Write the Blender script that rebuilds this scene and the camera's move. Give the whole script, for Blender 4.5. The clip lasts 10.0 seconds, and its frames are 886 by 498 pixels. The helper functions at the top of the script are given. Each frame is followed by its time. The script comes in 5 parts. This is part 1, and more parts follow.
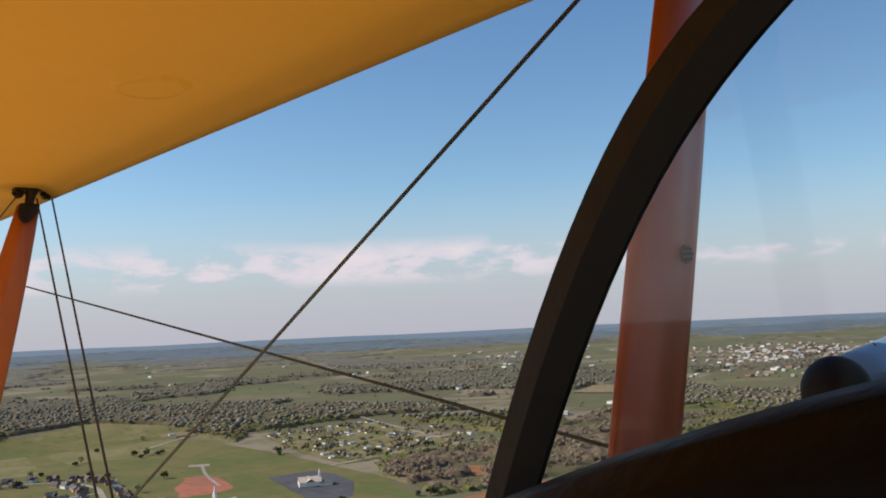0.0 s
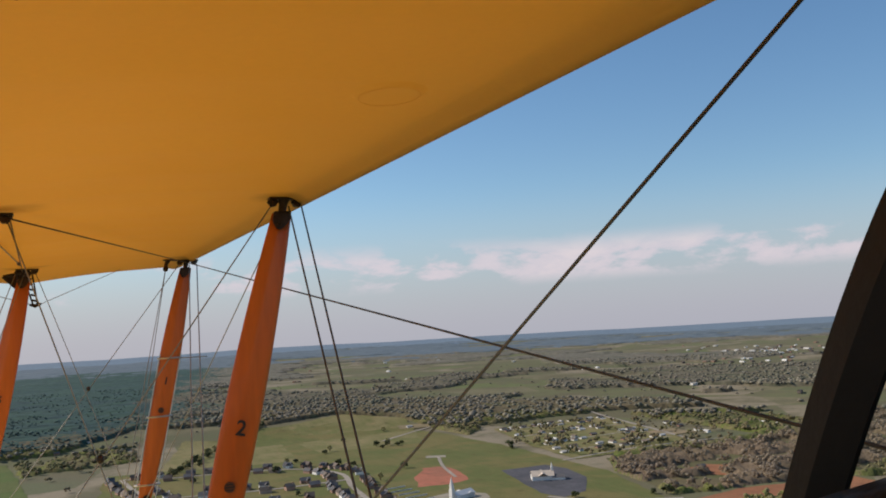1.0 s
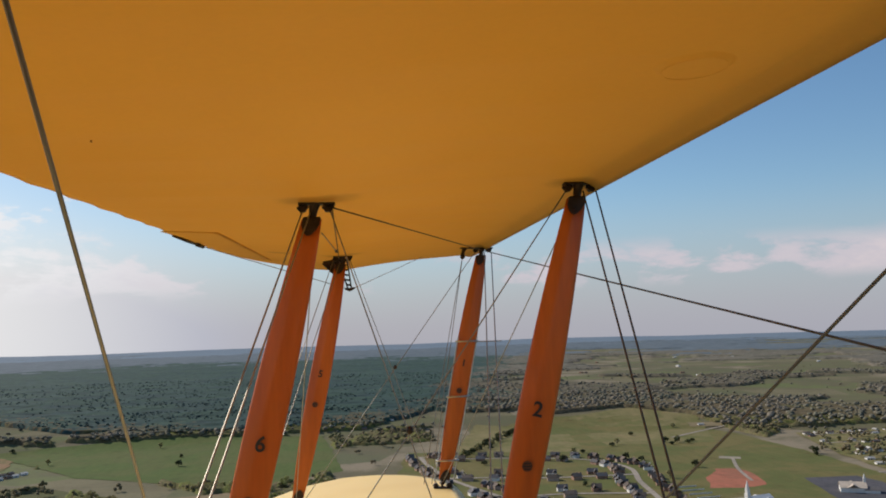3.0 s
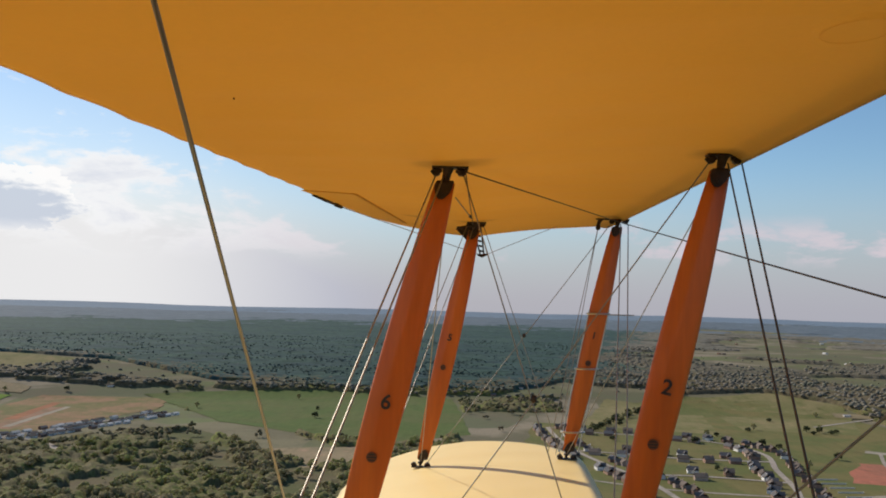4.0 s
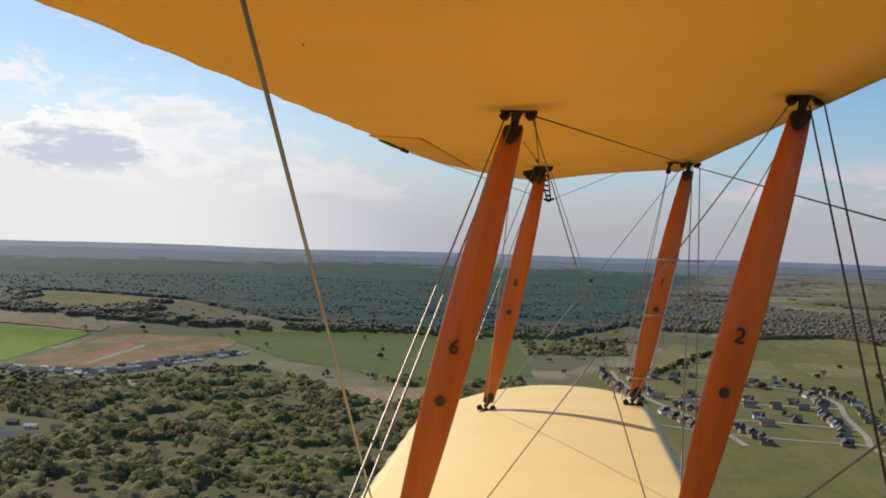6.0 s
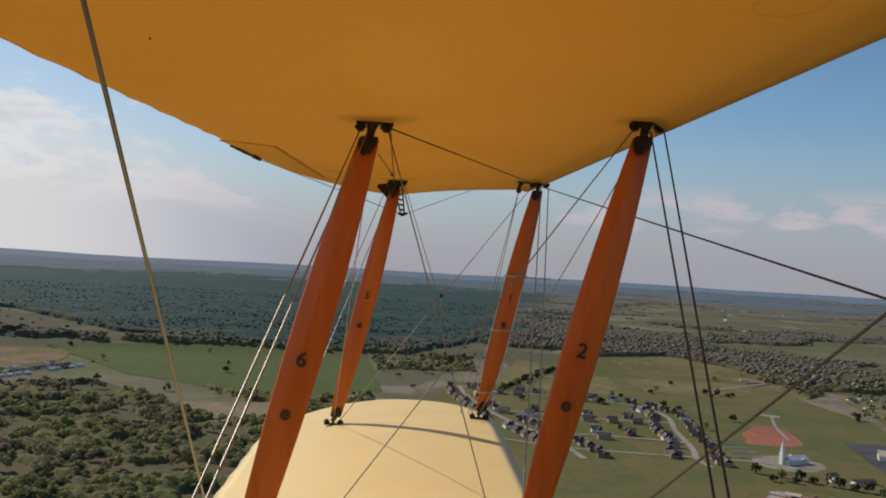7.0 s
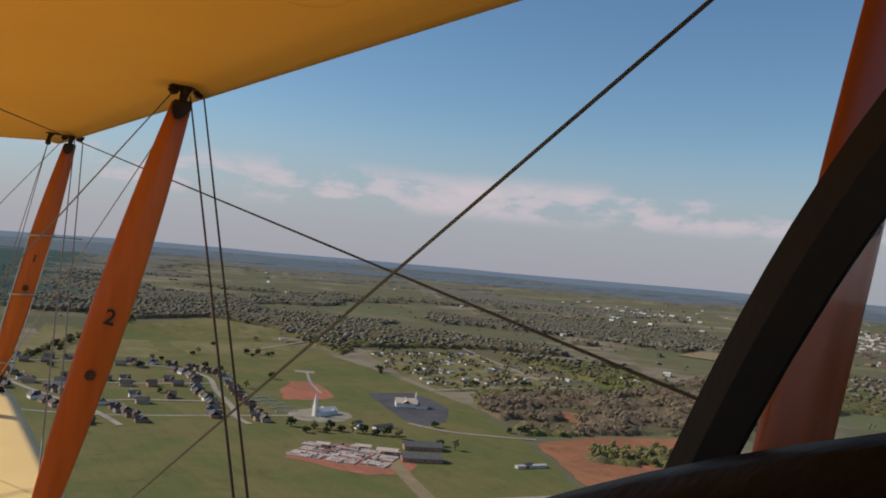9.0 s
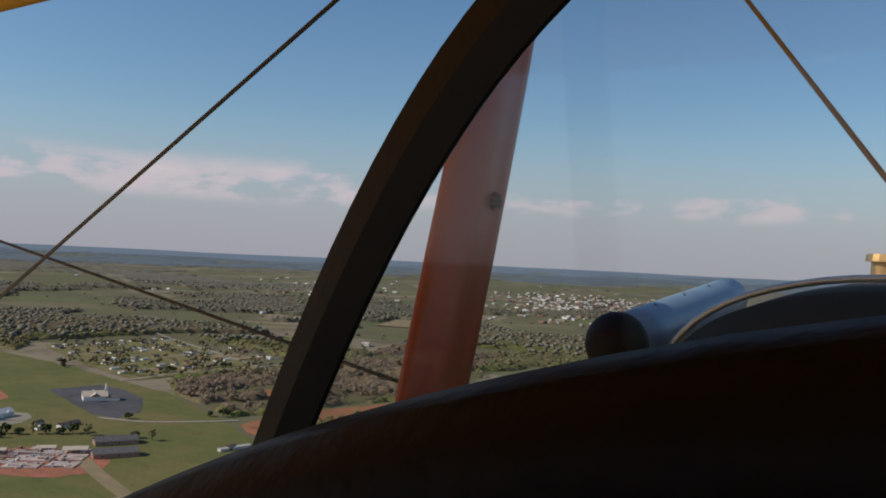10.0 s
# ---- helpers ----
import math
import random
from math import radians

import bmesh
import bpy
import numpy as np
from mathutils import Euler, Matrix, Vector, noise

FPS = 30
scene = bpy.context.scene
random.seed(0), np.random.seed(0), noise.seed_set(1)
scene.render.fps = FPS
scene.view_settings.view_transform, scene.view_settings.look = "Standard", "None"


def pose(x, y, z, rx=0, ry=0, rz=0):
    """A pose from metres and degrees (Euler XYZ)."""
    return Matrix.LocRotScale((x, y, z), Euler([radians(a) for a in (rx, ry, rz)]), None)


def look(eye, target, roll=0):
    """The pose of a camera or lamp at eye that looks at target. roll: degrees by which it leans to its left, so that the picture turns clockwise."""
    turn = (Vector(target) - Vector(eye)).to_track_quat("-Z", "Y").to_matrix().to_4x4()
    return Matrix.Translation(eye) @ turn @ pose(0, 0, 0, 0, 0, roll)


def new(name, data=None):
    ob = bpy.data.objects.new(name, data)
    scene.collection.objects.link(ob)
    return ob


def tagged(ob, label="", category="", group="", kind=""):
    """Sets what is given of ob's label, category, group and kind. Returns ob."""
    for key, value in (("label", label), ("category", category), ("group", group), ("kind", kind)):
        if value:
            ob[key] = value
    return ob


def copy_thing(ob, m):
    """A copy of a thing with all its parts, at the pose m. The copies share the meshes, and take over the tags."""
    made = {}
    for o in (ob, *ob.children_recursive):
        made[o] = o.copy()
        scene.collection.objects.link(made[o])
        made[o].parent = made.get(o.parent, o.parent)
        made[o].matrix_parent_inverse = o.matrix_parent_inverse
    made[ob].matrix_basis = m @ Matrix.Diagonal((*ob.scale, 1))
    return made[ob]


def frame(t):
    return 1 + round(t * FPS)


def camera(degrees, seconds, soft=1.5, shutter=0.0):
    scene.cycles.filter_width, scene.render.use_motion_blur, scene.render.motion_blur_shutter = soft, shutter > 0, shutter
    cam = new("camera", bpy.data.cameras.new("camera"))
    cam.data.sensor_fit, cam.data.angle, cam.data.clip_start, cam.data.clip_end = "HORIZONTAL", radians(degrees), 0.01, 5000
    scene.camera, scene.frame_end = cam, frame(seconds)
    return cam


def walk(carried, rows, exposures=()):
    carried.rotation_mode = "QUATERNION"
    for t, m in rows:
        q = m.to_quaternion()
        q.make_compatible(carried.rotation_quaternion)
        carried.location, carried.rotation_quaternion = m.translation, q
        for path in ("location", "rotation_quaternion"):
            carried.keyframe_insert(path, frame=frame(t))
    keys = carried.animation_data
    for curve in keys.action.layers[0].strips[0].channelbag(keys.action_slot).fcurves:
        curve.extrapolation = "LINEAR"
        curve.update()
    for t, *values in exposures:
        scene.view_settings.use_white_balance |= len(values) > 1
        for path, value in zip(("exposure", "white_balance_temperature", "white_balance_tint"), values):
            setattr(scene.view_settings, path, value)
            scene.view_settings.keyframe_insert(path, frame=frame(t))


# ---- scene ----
# Coordinates: x to the nose, y out along the port wing, z up; the cockpit is at the origin, 200 m above the ground.
cam = camera(54.3, 10.0, soft=1.85)


def view(x, y, z, yaw, pitch, roll):
    return pose(x, y, z) @ pose(0, 0, 0, 0, 0, yaw) @ pose(0, 0, 0, 90 + pitch) @ pose(0, 0, 0, 0, 0, roll)


PATH = [
    (0.0, view(0.059, -0.119, 0.015, -39.65, 4.94, -2.68)),
    (0.5, view(0.051, -0.107, 0.024, -32.20, 4.77, -2.21)),
    (1.0, view(0.044, -0.105, 0.015, -24.79, 5.38, -3.35)),
    (1.5, view(0.039, -0.115, 0.009, -20.72, 6.09, -2.48)),
    (2.0, view(0.036, -0.119, 0.007, -16.64, 5.85, -3.41)),
    (2.5, view(0.020, -0.096, -0.003, -11.78, 5.21, -2.25)),
    (3.0, view(0.017, -0.091, -0.005, -5.88, 5.63, -1.72)),
    (3.2, view(0.014, -0.060, -0.019, -4.11, 5.89, -1.27)),
    (4.3, view(0.039, -0.079, 0.006, 5.68, 2.66, 2.19)),
    (4.5, view(0.009, -0.089, 0.026, 7.36, 2.38, 2.42)),
    (5.0, view(-0.001, -0.084, 0.033, 11.53, 0.90, 2.91)),
    (5.5, view(0.008, -0.072, 0.018, 9.91, -0.19, 2.90)),
    (5.7, view(0.018, -0.062, 0.010, 8.68, -0.44, 1.95)),
    (6.8, view(0.020, -0.042, -0.016, 1.44, 0.64, 4.03)),
    (7.0, view(0.021, -0.032, -0.008, -2.41, 1.05, 3.31)),
    (7.5, view(0.024, -0.061, 0.009, -12.09, 1.76, 4.23)),
    (8.0, view(0.026, -0.063, 0.004, -17.56, 1.31, 3.20)),
    (8.5, view(0.045, -0.069, -0.002, -24.27, 1.69, 4.07)),
    (9.0, view(0.045, -0.080, 0.010, -31.91, 0.66, 4.93)),
    (9.5, view(0.054, -0.094, -0.002, -41.29, 0.89, 5.05)),
    (10.0, view(0.079, -0.109, 0.016, -51.85, 0.41, 2.76)),
]
EXPOSURES = [(0.0, 0.2), (0.5, 0.16), (1.0, 0.04), (2.0, -0.06), (3.0, -0.1), (4.5, -0.02), (5.5, -0.02), (7.0, -0.35), (7.5, -0.55), (8.5, -0.34), (9.0, -0.25), (9.5, -0.24), (10.0, -0.28)]
walk(cam, PATH, EXPOSURES)

# ---- world and sun ----
SUN_AZ, SUN_EL = radians(-50), radians(35)      # azimuth from +y towards +x
SUN_DIR = Vector((math.sin(SUN_AZ) * math.cos(SUN_EL), math.cos(SUN_AZ) * math.cos(SUN_EL), math.sin(SUN_EL)))
sun = new("sun", bpy.data.lights.new("sun", "SUN"))
sun.data.energy, sun.data.angle, sun.data.color = 4.6, radians(0.53), (1.0, 0.90, 0.76)
sun.matrix_world = look(SUN_DIR * 50, (0, 0, 0))


class Nodes:
    """Short hand for building a node tree."""

    def __init__(self, tree):
        self.tree = tree
        tree.nodes.clear()

    def add(self, kind, **values):
        node = self.tree.nodes.new("ShaderNode" + kind)
        if "operation" in values:
            node.operation = values["operation"]
        if "use_clamp" in values:
            node.use_clamp = values["use_clamp"]
        if "interpolation_type" in values:
            node.interpolation_type, node.clamp = values["interpolation_type"], True
        if "blend_type" in values:
            node.data_type, node.blend_type = "RGBA", values["blend_type"]
        return node

    def put(self, socket, value):
        if isinstance(value, bpy.types.NodeSocket):
            self.tree.links.new(value, socket)
        elif value is not None:
            socket.default_value = value

    def math(self, op, a, b=None, c=None, clamp=False):
        node = self.add("Math", operation=op, use_clamp=clamp)
        for i, v in enumerate((a, b, c)):
            self.put(node.inputs[i], v)
        return node.outputs[0]

    def vec(self, op, a, b=None):
        node = self.add("VectorMath", operation=op)
        for i, v in enumerate((a, b)):
            self.put(node.inputs[i], v)
        return node.outputs["Value" if op == "LENGTH" else "Vector"]

    def span(self, v, a, b, c=0.0, d=1.0, smooth=True):
        node = self.add("MapRange", interpolation_type="SMOOTHSTEP" if smooth else "LINEAR")
        for i, x in enumerate((v, a, b, c, d)):
            self.put(node.inputs[i], x)
        return node.outputs[0]

    def noise(self, vector, scale, detail=4.0, rough=0.55, dist=0.0):
        node = self.add("TexNoise")
        self.put(node.inputs["Vector"], vector)
        for k, v in (("Scale", scale), ("Detail", detail), ("Roughness", rough), ("Distortion", dist)):
            self.put(node.inputs[k], v)
        return node.outputs["Fac"]

    def mix(self, fac, a, b, blend="MIX"):
        node = self.add("Mix", blend_type=blend)
        for i, v in ((0, fac), (6, a), (7, b)):
            self.put(node.inputs[i], (*v, 1) if isinstance(v, tuple) and len(v) == 3 else v)
        return node.outputs[2]


def build_world():
    world = bpy.data.worlds.new("sky")
    world.use_nodes = True
    scene.world = world
    n = Nodes(world.node_tree)
    sky = n.add("TexSky")
    sky.sky_type, sky.sun_disc, sky.sun_elevation, sky.sun_rotation = "NISHITA", False, SUN_EL, SUN_AZ
    sky.altitude, sky.air_density, sky.dust_density, sky.ozone_density = 300.0, 1.15, 0.3, 3.5
    way = n.add("TexCoord").outputs["Generated"]
    xyz = n.add("SeparateXYZ")
    n.put(xyz.inputs[0], way)
    x, y, z = xyz.outputs
    az = n.math("ARCTAN2", x, y)
    el = n.math("ARCSINE", z)
    flat = n.add("CombineXYZ")
    n.put(flat.inputs[0], n.math("MULTIPLY", az, 1.0))
    n.put(flat.inputs[1], n.math("MULTIPLY", el, 2.6))
    # fair-weather cumulus low over the horizon, more of it towards the sun
    puffs = n.noise(flat.outputs[0], 10.0, 8.0, 0.6, 0.2)
    broad = n.noise(flat.outputs[0], 2.2, 3.0, 0.5)
    sunward = n.span(az, -0.02, -0.45)
    cover = n.math("ADD", n.math("MULTIPLY", puffs, 0.6), n.math("MULTIPLY", broad, 0.4))
    low = n.math("MULTIPLY", n.span(el, 0.043, 0.062), n.span(el, 0.108, 0.078))
    high = n.math("MULTIPLY", n.span(el, 0.03, 0.09), n.span(el, 0.75, 0.45))
    band = n.math("ADD", n.math("MULTIPLY", low, n.math("SUBTRACT", 1.0, sunward)), n.math("MULTIPLY", high, sunward))
    bank = n.math("MULTIPLY", n.span(az, 0.12, 0.3), n.span(az, 0.95, 0.6))
    edge = n.math("SUBTRACT", n.math("SUBTRACT", 0.50, n.math("MULTIPLY", sunward, -0.012)), n.math("MULTIPLY", bank, 0.055))
    body = n.math("MULTIPLY", n.span(n.math("SUBTRACT", cover, edge), 0.0, 0.07), band)
    haze = n.span(el, 0.17, 0.0, 0.0, 0.85)
    haze = n.math("ADD", haze, n.math("MULTIPLY", sunward, n.span(el, 0.34, 0.02, 0.0, 0.55)), clamp=True)
    rich = n.add("HueSaturation")
    rich.inputs["Saturation"].default_value = 1.12
    n.put(rich.inputs["Color"], sky.outputs[0])
    hazy = n.mix(haze, rich.outputs[0], n.mix(sunward, (3.4, 3.52, 4.4), (7.4, 7.35, 7.4)))
    core = n.span(n.math("SUBTRACT", cover, edge), 0.05, 0.16)
    white = n.mix(core, n.mix(sunward, (6.0, 5.3, 5.8), (8.2, 8.2, 8.3)), n.mix(sunward, (7.0, 5.9, 6.1), (6.6, 6.8, 7.4)))
    colour = n.mix(n.math("MULTIPLY", body, n.math("ADD", 0.75, n.math("MULTIPLY", sunward, 0.2))), hazy, white)
    # one tall cumulus towards the sun, flat below and bright along its rim
    dx = n.math("DIVIDE", n.math("SUBTRACT", az, -0.525), 0.078)
    dy = n.math("DIVIDE", n.math("SUBTRACT", el, 0.098), 0.036)
    oval = n.math("SUBTRACT", 1.0, n.math("ADD", n.math("MULTIPLY", dx, dx), n.math("MULTIPLY", dy, dy)))
    lumps = n.noise(flat.outputs[0], 34.0, 7.0, 0.6, 0.3)
    heap = n.math("ADD", oval, n.math("MULTIPLY", n.math("SUBTRACT", lumps, 0.5), 2.6))
    heap_body = n.math("MULTIPLY", n.span(heap, 0.05, 0.16), n.span(el, 0.058, 0.078))
    heap_core = n.span(n.math("SUBTRACT", heap, n.math("MULTIPLY", dy, 0.75)), 0.1, 0.85)
    colour = n.mix(n.math("MULTIPLY", heap_body, 0.9), colour, n.mix(heap_core, (8.9, 8.8, 8.7), (5.1, 5.6, 6.5)))
    back = n.add("Background")
    n.put(back.inputs["Color"], colour)
    back.inputs["Strength"].default_value = 0.115
    out = n.add("OutputWorld")
    n.put(out.inputs[0], back.outputs[0])


build_world()


# ---- materials ----
def material(name, colour, rough=0.6, metal=0.0, vary=0.12, scale=8.0, bump=0.0, fine=None, spec=0.5, tint=None, random_tint=0.0,
             island=False, through_light=0.0, coat=0.0, stretch=None, stains=()):
    """Colour varied at two scales, with bump; tint: a second colour in broad patches; stains: spots of oil and dirt, with their reach."""
    m = bpy.data.materials.new(name)
    m.use_nodes = True
    n = Nodes(m.node_tree)
    where = n.add("TexCoord").outputs["Object"]
    if stretch:
        mapping = n.add("Mapping")
        n.put(mapping.inputs[0], where)
        mapping.inputs["Scale"].default_value = stretch
        where = mapping.outputs[0]
    broad = n.noise(where, scale, 4.0)
    small = n.noise(where, fine or scale * 9.0, 3.0)
    base = n.mix(n.span(broad, 0.35, 0.65), colour, tint or tuple(c * (1 - vary * 1.5) for c in colour))
    amount = n.math("ADD", 1.0 - vary, n.math("MULTIPLY", small, vary * 2))
    if random_tint:
        source = n.add("NewGeometry").outputs["Random Per Island"] if island else n.add("ObjectInfo").outputs["Random"]
        amount = n.math("MULTIPLY", amount, n.math("ADD", 1 - random_tint, n.math("MULTIPLY", source, random_tint * 2)))
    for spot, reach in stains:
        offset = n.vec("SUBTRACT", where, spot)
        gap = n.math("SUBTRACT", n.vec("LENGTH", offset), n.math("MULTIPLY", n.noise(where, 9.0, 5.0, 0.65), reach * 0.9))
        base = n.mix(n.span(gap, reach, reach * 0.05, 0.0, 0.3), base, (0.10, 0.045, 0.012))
    scaled = n.vec("SCALE", base)
    n.put(scaled.node.inputs["Scale"], amount)
    p = n.add("BsdfPrincipled")
    n.put(p.inputs["Base Color"], scaled)
    n.put(p.inputs["Roughness"], n.math("ADD", rough - 0.06, n.math("MULTIPLY", small, 0.12)))
    p.inputs["Metallic"].default_value = metal
    p.inputs["Specular IOR Level"].default_value = spec
    p.inputs["Coat Weight"].default_value = coat
    if bump:
        b = n.add("Bump")
        b.inputs["Strength"].default_value = 0.6
        b.inputs["Distance"].default_value = bump
        n.put(b.inputs["Height"], small)
        n.put(p.inputs["Normal"], b.outputs[0])
    shader = p.outputs[0]
    if through_light:
        t = n.add("BsdfTranslucent")
        n.put(t.inputs["Color"], scaled)
        mixer = n.add("MixShader")
        mixer.inputs[0].default_value = through_light
        n.put(mixer.inputs[1], shader)
        n.put(mixer.inputs[2], t.outputs[0])
        shader = mixer.outputs[0]
    out = n.add("OutputMaterial")
    n.put(out.inputs[0], shader)
    return m


FABRIC = material("doped_fabric", (0.86, 0.545, 0.14), 0.5, 0, 0.035, 1.3, 0.0004, 60.0, 0.3, tint=(0.84, 0.525, 0.128), through_light=0.5,
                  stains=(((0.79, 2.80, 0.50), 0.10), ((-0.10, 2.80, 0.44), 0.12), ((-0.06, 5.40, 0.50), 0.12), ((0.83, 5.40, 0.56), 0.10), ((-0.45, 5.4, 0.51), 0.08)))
CREAM = material("cream_fabric", (0.80, 0.62, 0.27), 0.5, 0, 0.03, 1.5, 0.0004, 60.0, 0.3, tint=(0.76, 0.58, 0.25))
VARNISH = material("varnished_wood", (0.60, 0.145, 0.018), 0.42, 0, 0.16, 5.0, 0.0003, 60.0, 0.35, tint=(0.47, 0.10, 0.013), coat=0.1,
                   stretch=(1.0, 1.0, 0.08))
CABANE_WOOD = material("dark_varnished_wood", (0.40, 0.088, 0.018), 0.4, 0, 0.2, 5.0, 0.0003, 60.0, 0.4, tint=(0.28, 0.055, 0.012), coat=0.15, stretch=(1.0, 1.0, 0.08))
STEEL = material("cable_steel", (0.31, 0.29, 0.255), 0.42, 0.4, 0.05, 6.0)
GREY_STEEL = material("galvanised_cable", (0.105, 0.105, 0.108), 0.5, 0.2, 0.05, 6.0, spec=0.4)
DARK_STEEL = material("weathered_cable", (0.085, 0.075, 0.062), 0.6, 0.1, 0.05, 6.0, spec=0.3)
BRIGHT = material("bright_steel", (0.55, 0.53, 0.48), 0.35, 0.8, 0.1, 30.0)
DARK_METAL = material("dark_fitting_metal", (0.055, 0.038, 0.03), 0.5, 0.5, 0.25, 40.0, 0.0005)
INK = material("black_ink", (0.03, 0.022, 0.02), 0.6, 0, 0.1, 30.0)
DISC = material("dark_disc", (0.17, 0.055, 0.018), 0.6, 0, 0.2, 80.0)
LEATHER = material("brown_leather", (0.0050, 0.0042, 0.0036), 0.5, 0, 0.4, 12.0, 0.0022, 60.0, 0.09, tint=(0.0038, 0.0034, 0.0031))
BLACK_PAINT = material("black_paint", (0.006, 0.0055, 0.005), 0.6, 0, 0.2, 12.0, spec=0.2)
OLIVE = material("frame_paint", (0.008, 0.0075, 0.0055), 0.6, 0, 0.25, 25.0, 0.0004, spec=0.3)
BLUE_METAL = material("blue_grey_paint", (0.22, 0.32, 0.42), 0.4, 0.1, 0.08, 10.0)
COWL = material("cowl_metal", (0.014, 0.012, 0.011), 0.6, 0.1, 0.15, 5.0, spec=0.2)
BRASS = material("brass", (0.55, 0.36, 0.16), 0.4, 0.9, 0.2, 30.0)


def glass_material():
    m = bpy.data.materials.new("windscreen_glass")
    m.use_nodes = True
    n = Nodes(m.node_tree)
    t = n.add("BsdfTransparent")
    t.inputs[0].default_value = (0.96, 0.97, 0.97, 1)
    g = n.add("BsdfGlossy")
    g.inputs["Roughness"].default_value = 0.02
    f = n.add("Fresnel")
    f.inputs[0].default_value = 1.35
    mixer = n.add("MixShader")
    n.put(mixer.inputs[0], f.outputs[0])
    n.put(mixer.inputs[1], t.outputs[0])
    n.put(mixer.inputs[2], g.outputs[0])
    n.put(n.add("OutputMaterial").inputs[0], mixer.outputs[0])
    return m


GLASS = glass_material()


# ---- building helpers ----
def finish(name, bm, mat, parent=None, smooth=False):
    me = bpy.data.meshes.new(name)
    bmesh.ops.recalc_face_normals(bm, faces=bm.faces)
    bm.to_mesh(me)
    bm.free()
    me.materials.append(mat)
    if smooth:
        me.polygons.foreach_set("use_smooth", [True] * len(me.polygons))
    ob = new(name, me)
    ob.parent = parent
    return ob


def part(name, bm, mat, parent, label="", smooth=False):
    return tagged(finish(name, bm, mat, parent, smooth), label)


def box(bm, size, m=Matrix(), bevel=0.0):
    made = bmesh.ops.create_cube(bm, size=1.0, matrix=m @ Matrix.Diagonal((*size, 1)))
    if bevel:
        edges = {e for v in made["verts"] for e in v.link_edges}
        bmesh.ops.bevel(bm, geom=list(edges), offset=bevel, segments=2, affect="EDGES", profile=0.6)
    return bm


def rings(bm, loops, close=True, caps=True):
    """A skin over rings of points."""
    rows = [[bm.verts.new(p) for p in loop] for loop in loops]
    k = len(rows[0])
    for a, b in zip(rows, rows[1:]):
        for i in range(k if close else k - 1):
            bm.faces.new((a[i], a[(i + 1) % k], b[(i + 1) % k], b[i]))
    if caps and close:
        bm.faces.new(rows[0][::-1])
        bm.faces.new(rows[-1])
    return bm


def tube(bm, points, radius, sides=8, closed=False):
    """A round tube along points; radius is a number or a list."""
    pts = [Vector(p) for p in points]
    k = len(pts)
    loops = []
    for i, p in enumerate(pts):
        a, b = (pts[(i - 1) % k], pts[(i + 1) % k]) if closed else (pts[max(i - 1, 0)], pts[min(i + 1, k - 1)])
        q = (b - a).to_track_quat("Z", "Y")
        r = radius[i] if isinstance(radius, (list, tuple)) else radius
        loops.append([p + q @ Vector((r * math.cos(j * math.tau / sides), r * math.sin(j * math.tau / sides), 0)) for j in range(sides)])
    if closed:
        loops.append(loops[0])
    return rings(bm, loops, caps=not closed)


# ---- the aeroplane: measures ----
XF, XR = 0.7965, -0.110            # front and rear spar at the inner struts
XF_OUT, XR_OUT = 0.837, -0.061     # the same at the outer struts
Y1, Y2 = 2.803, 5.40               # inner and outer strut bays
ZT, DIHEDRAL, SLOPE = 0.5028, 0.0211, 0.0633
STAGGER, GAP = 0.3705, 1.564
DOWN, DOWN_OUT = Vector((-STAGGER, 0, -GAP)), Vector((-0.313, 0, -GAP))


def under(x, y):
    """Underside of the upper wing."""
    return ZT + DIHEDRAL * (y - Y1) + SLOPE * (x - XF)


def skin(x, y):
    """Underside with its hollow between the spars, drooped nose and washed-out trailing edge."""
    z = under(x, y)
    if x > XR:
        z += 0.016 * math.sin(math.pi * min(1.0, (x - XR) / (XF - XR)))
    else:
        z += 0.0241 * max(0.0, min(y, 6.6) - 0.5) * (XR - x) / (XR + 0.852)
    return z - 0.03 * max(0.0, (x - 0.80) / 0.06) ** 1.2


def lower_top(x, y):
    """Crowned top of the lower wing."""
    return -1.0 + 0.0886 * (x - 0.0855) + DIHEDRAL * (y - Y2) + 0.028 * (1 - ((x - 0.0855) / 0.45) ** 2)


def upper_point(rear, y):
    x = (XR if rear else XF) if y == Y1 else (XR_OUT if rear else XF_OUT)
    return Vector((x, y, skin(x, y)))


def ramp(v, a, b):
    k = max(0.0, min(1.0, (v - a) / (b - a)))
    return k * k * (3 - 2 * k)


biplane = tagged(new("biplane"), "yellow fabric-covered two-bay biplane with orange varnished wooden struts and wire bracing", "biplane")


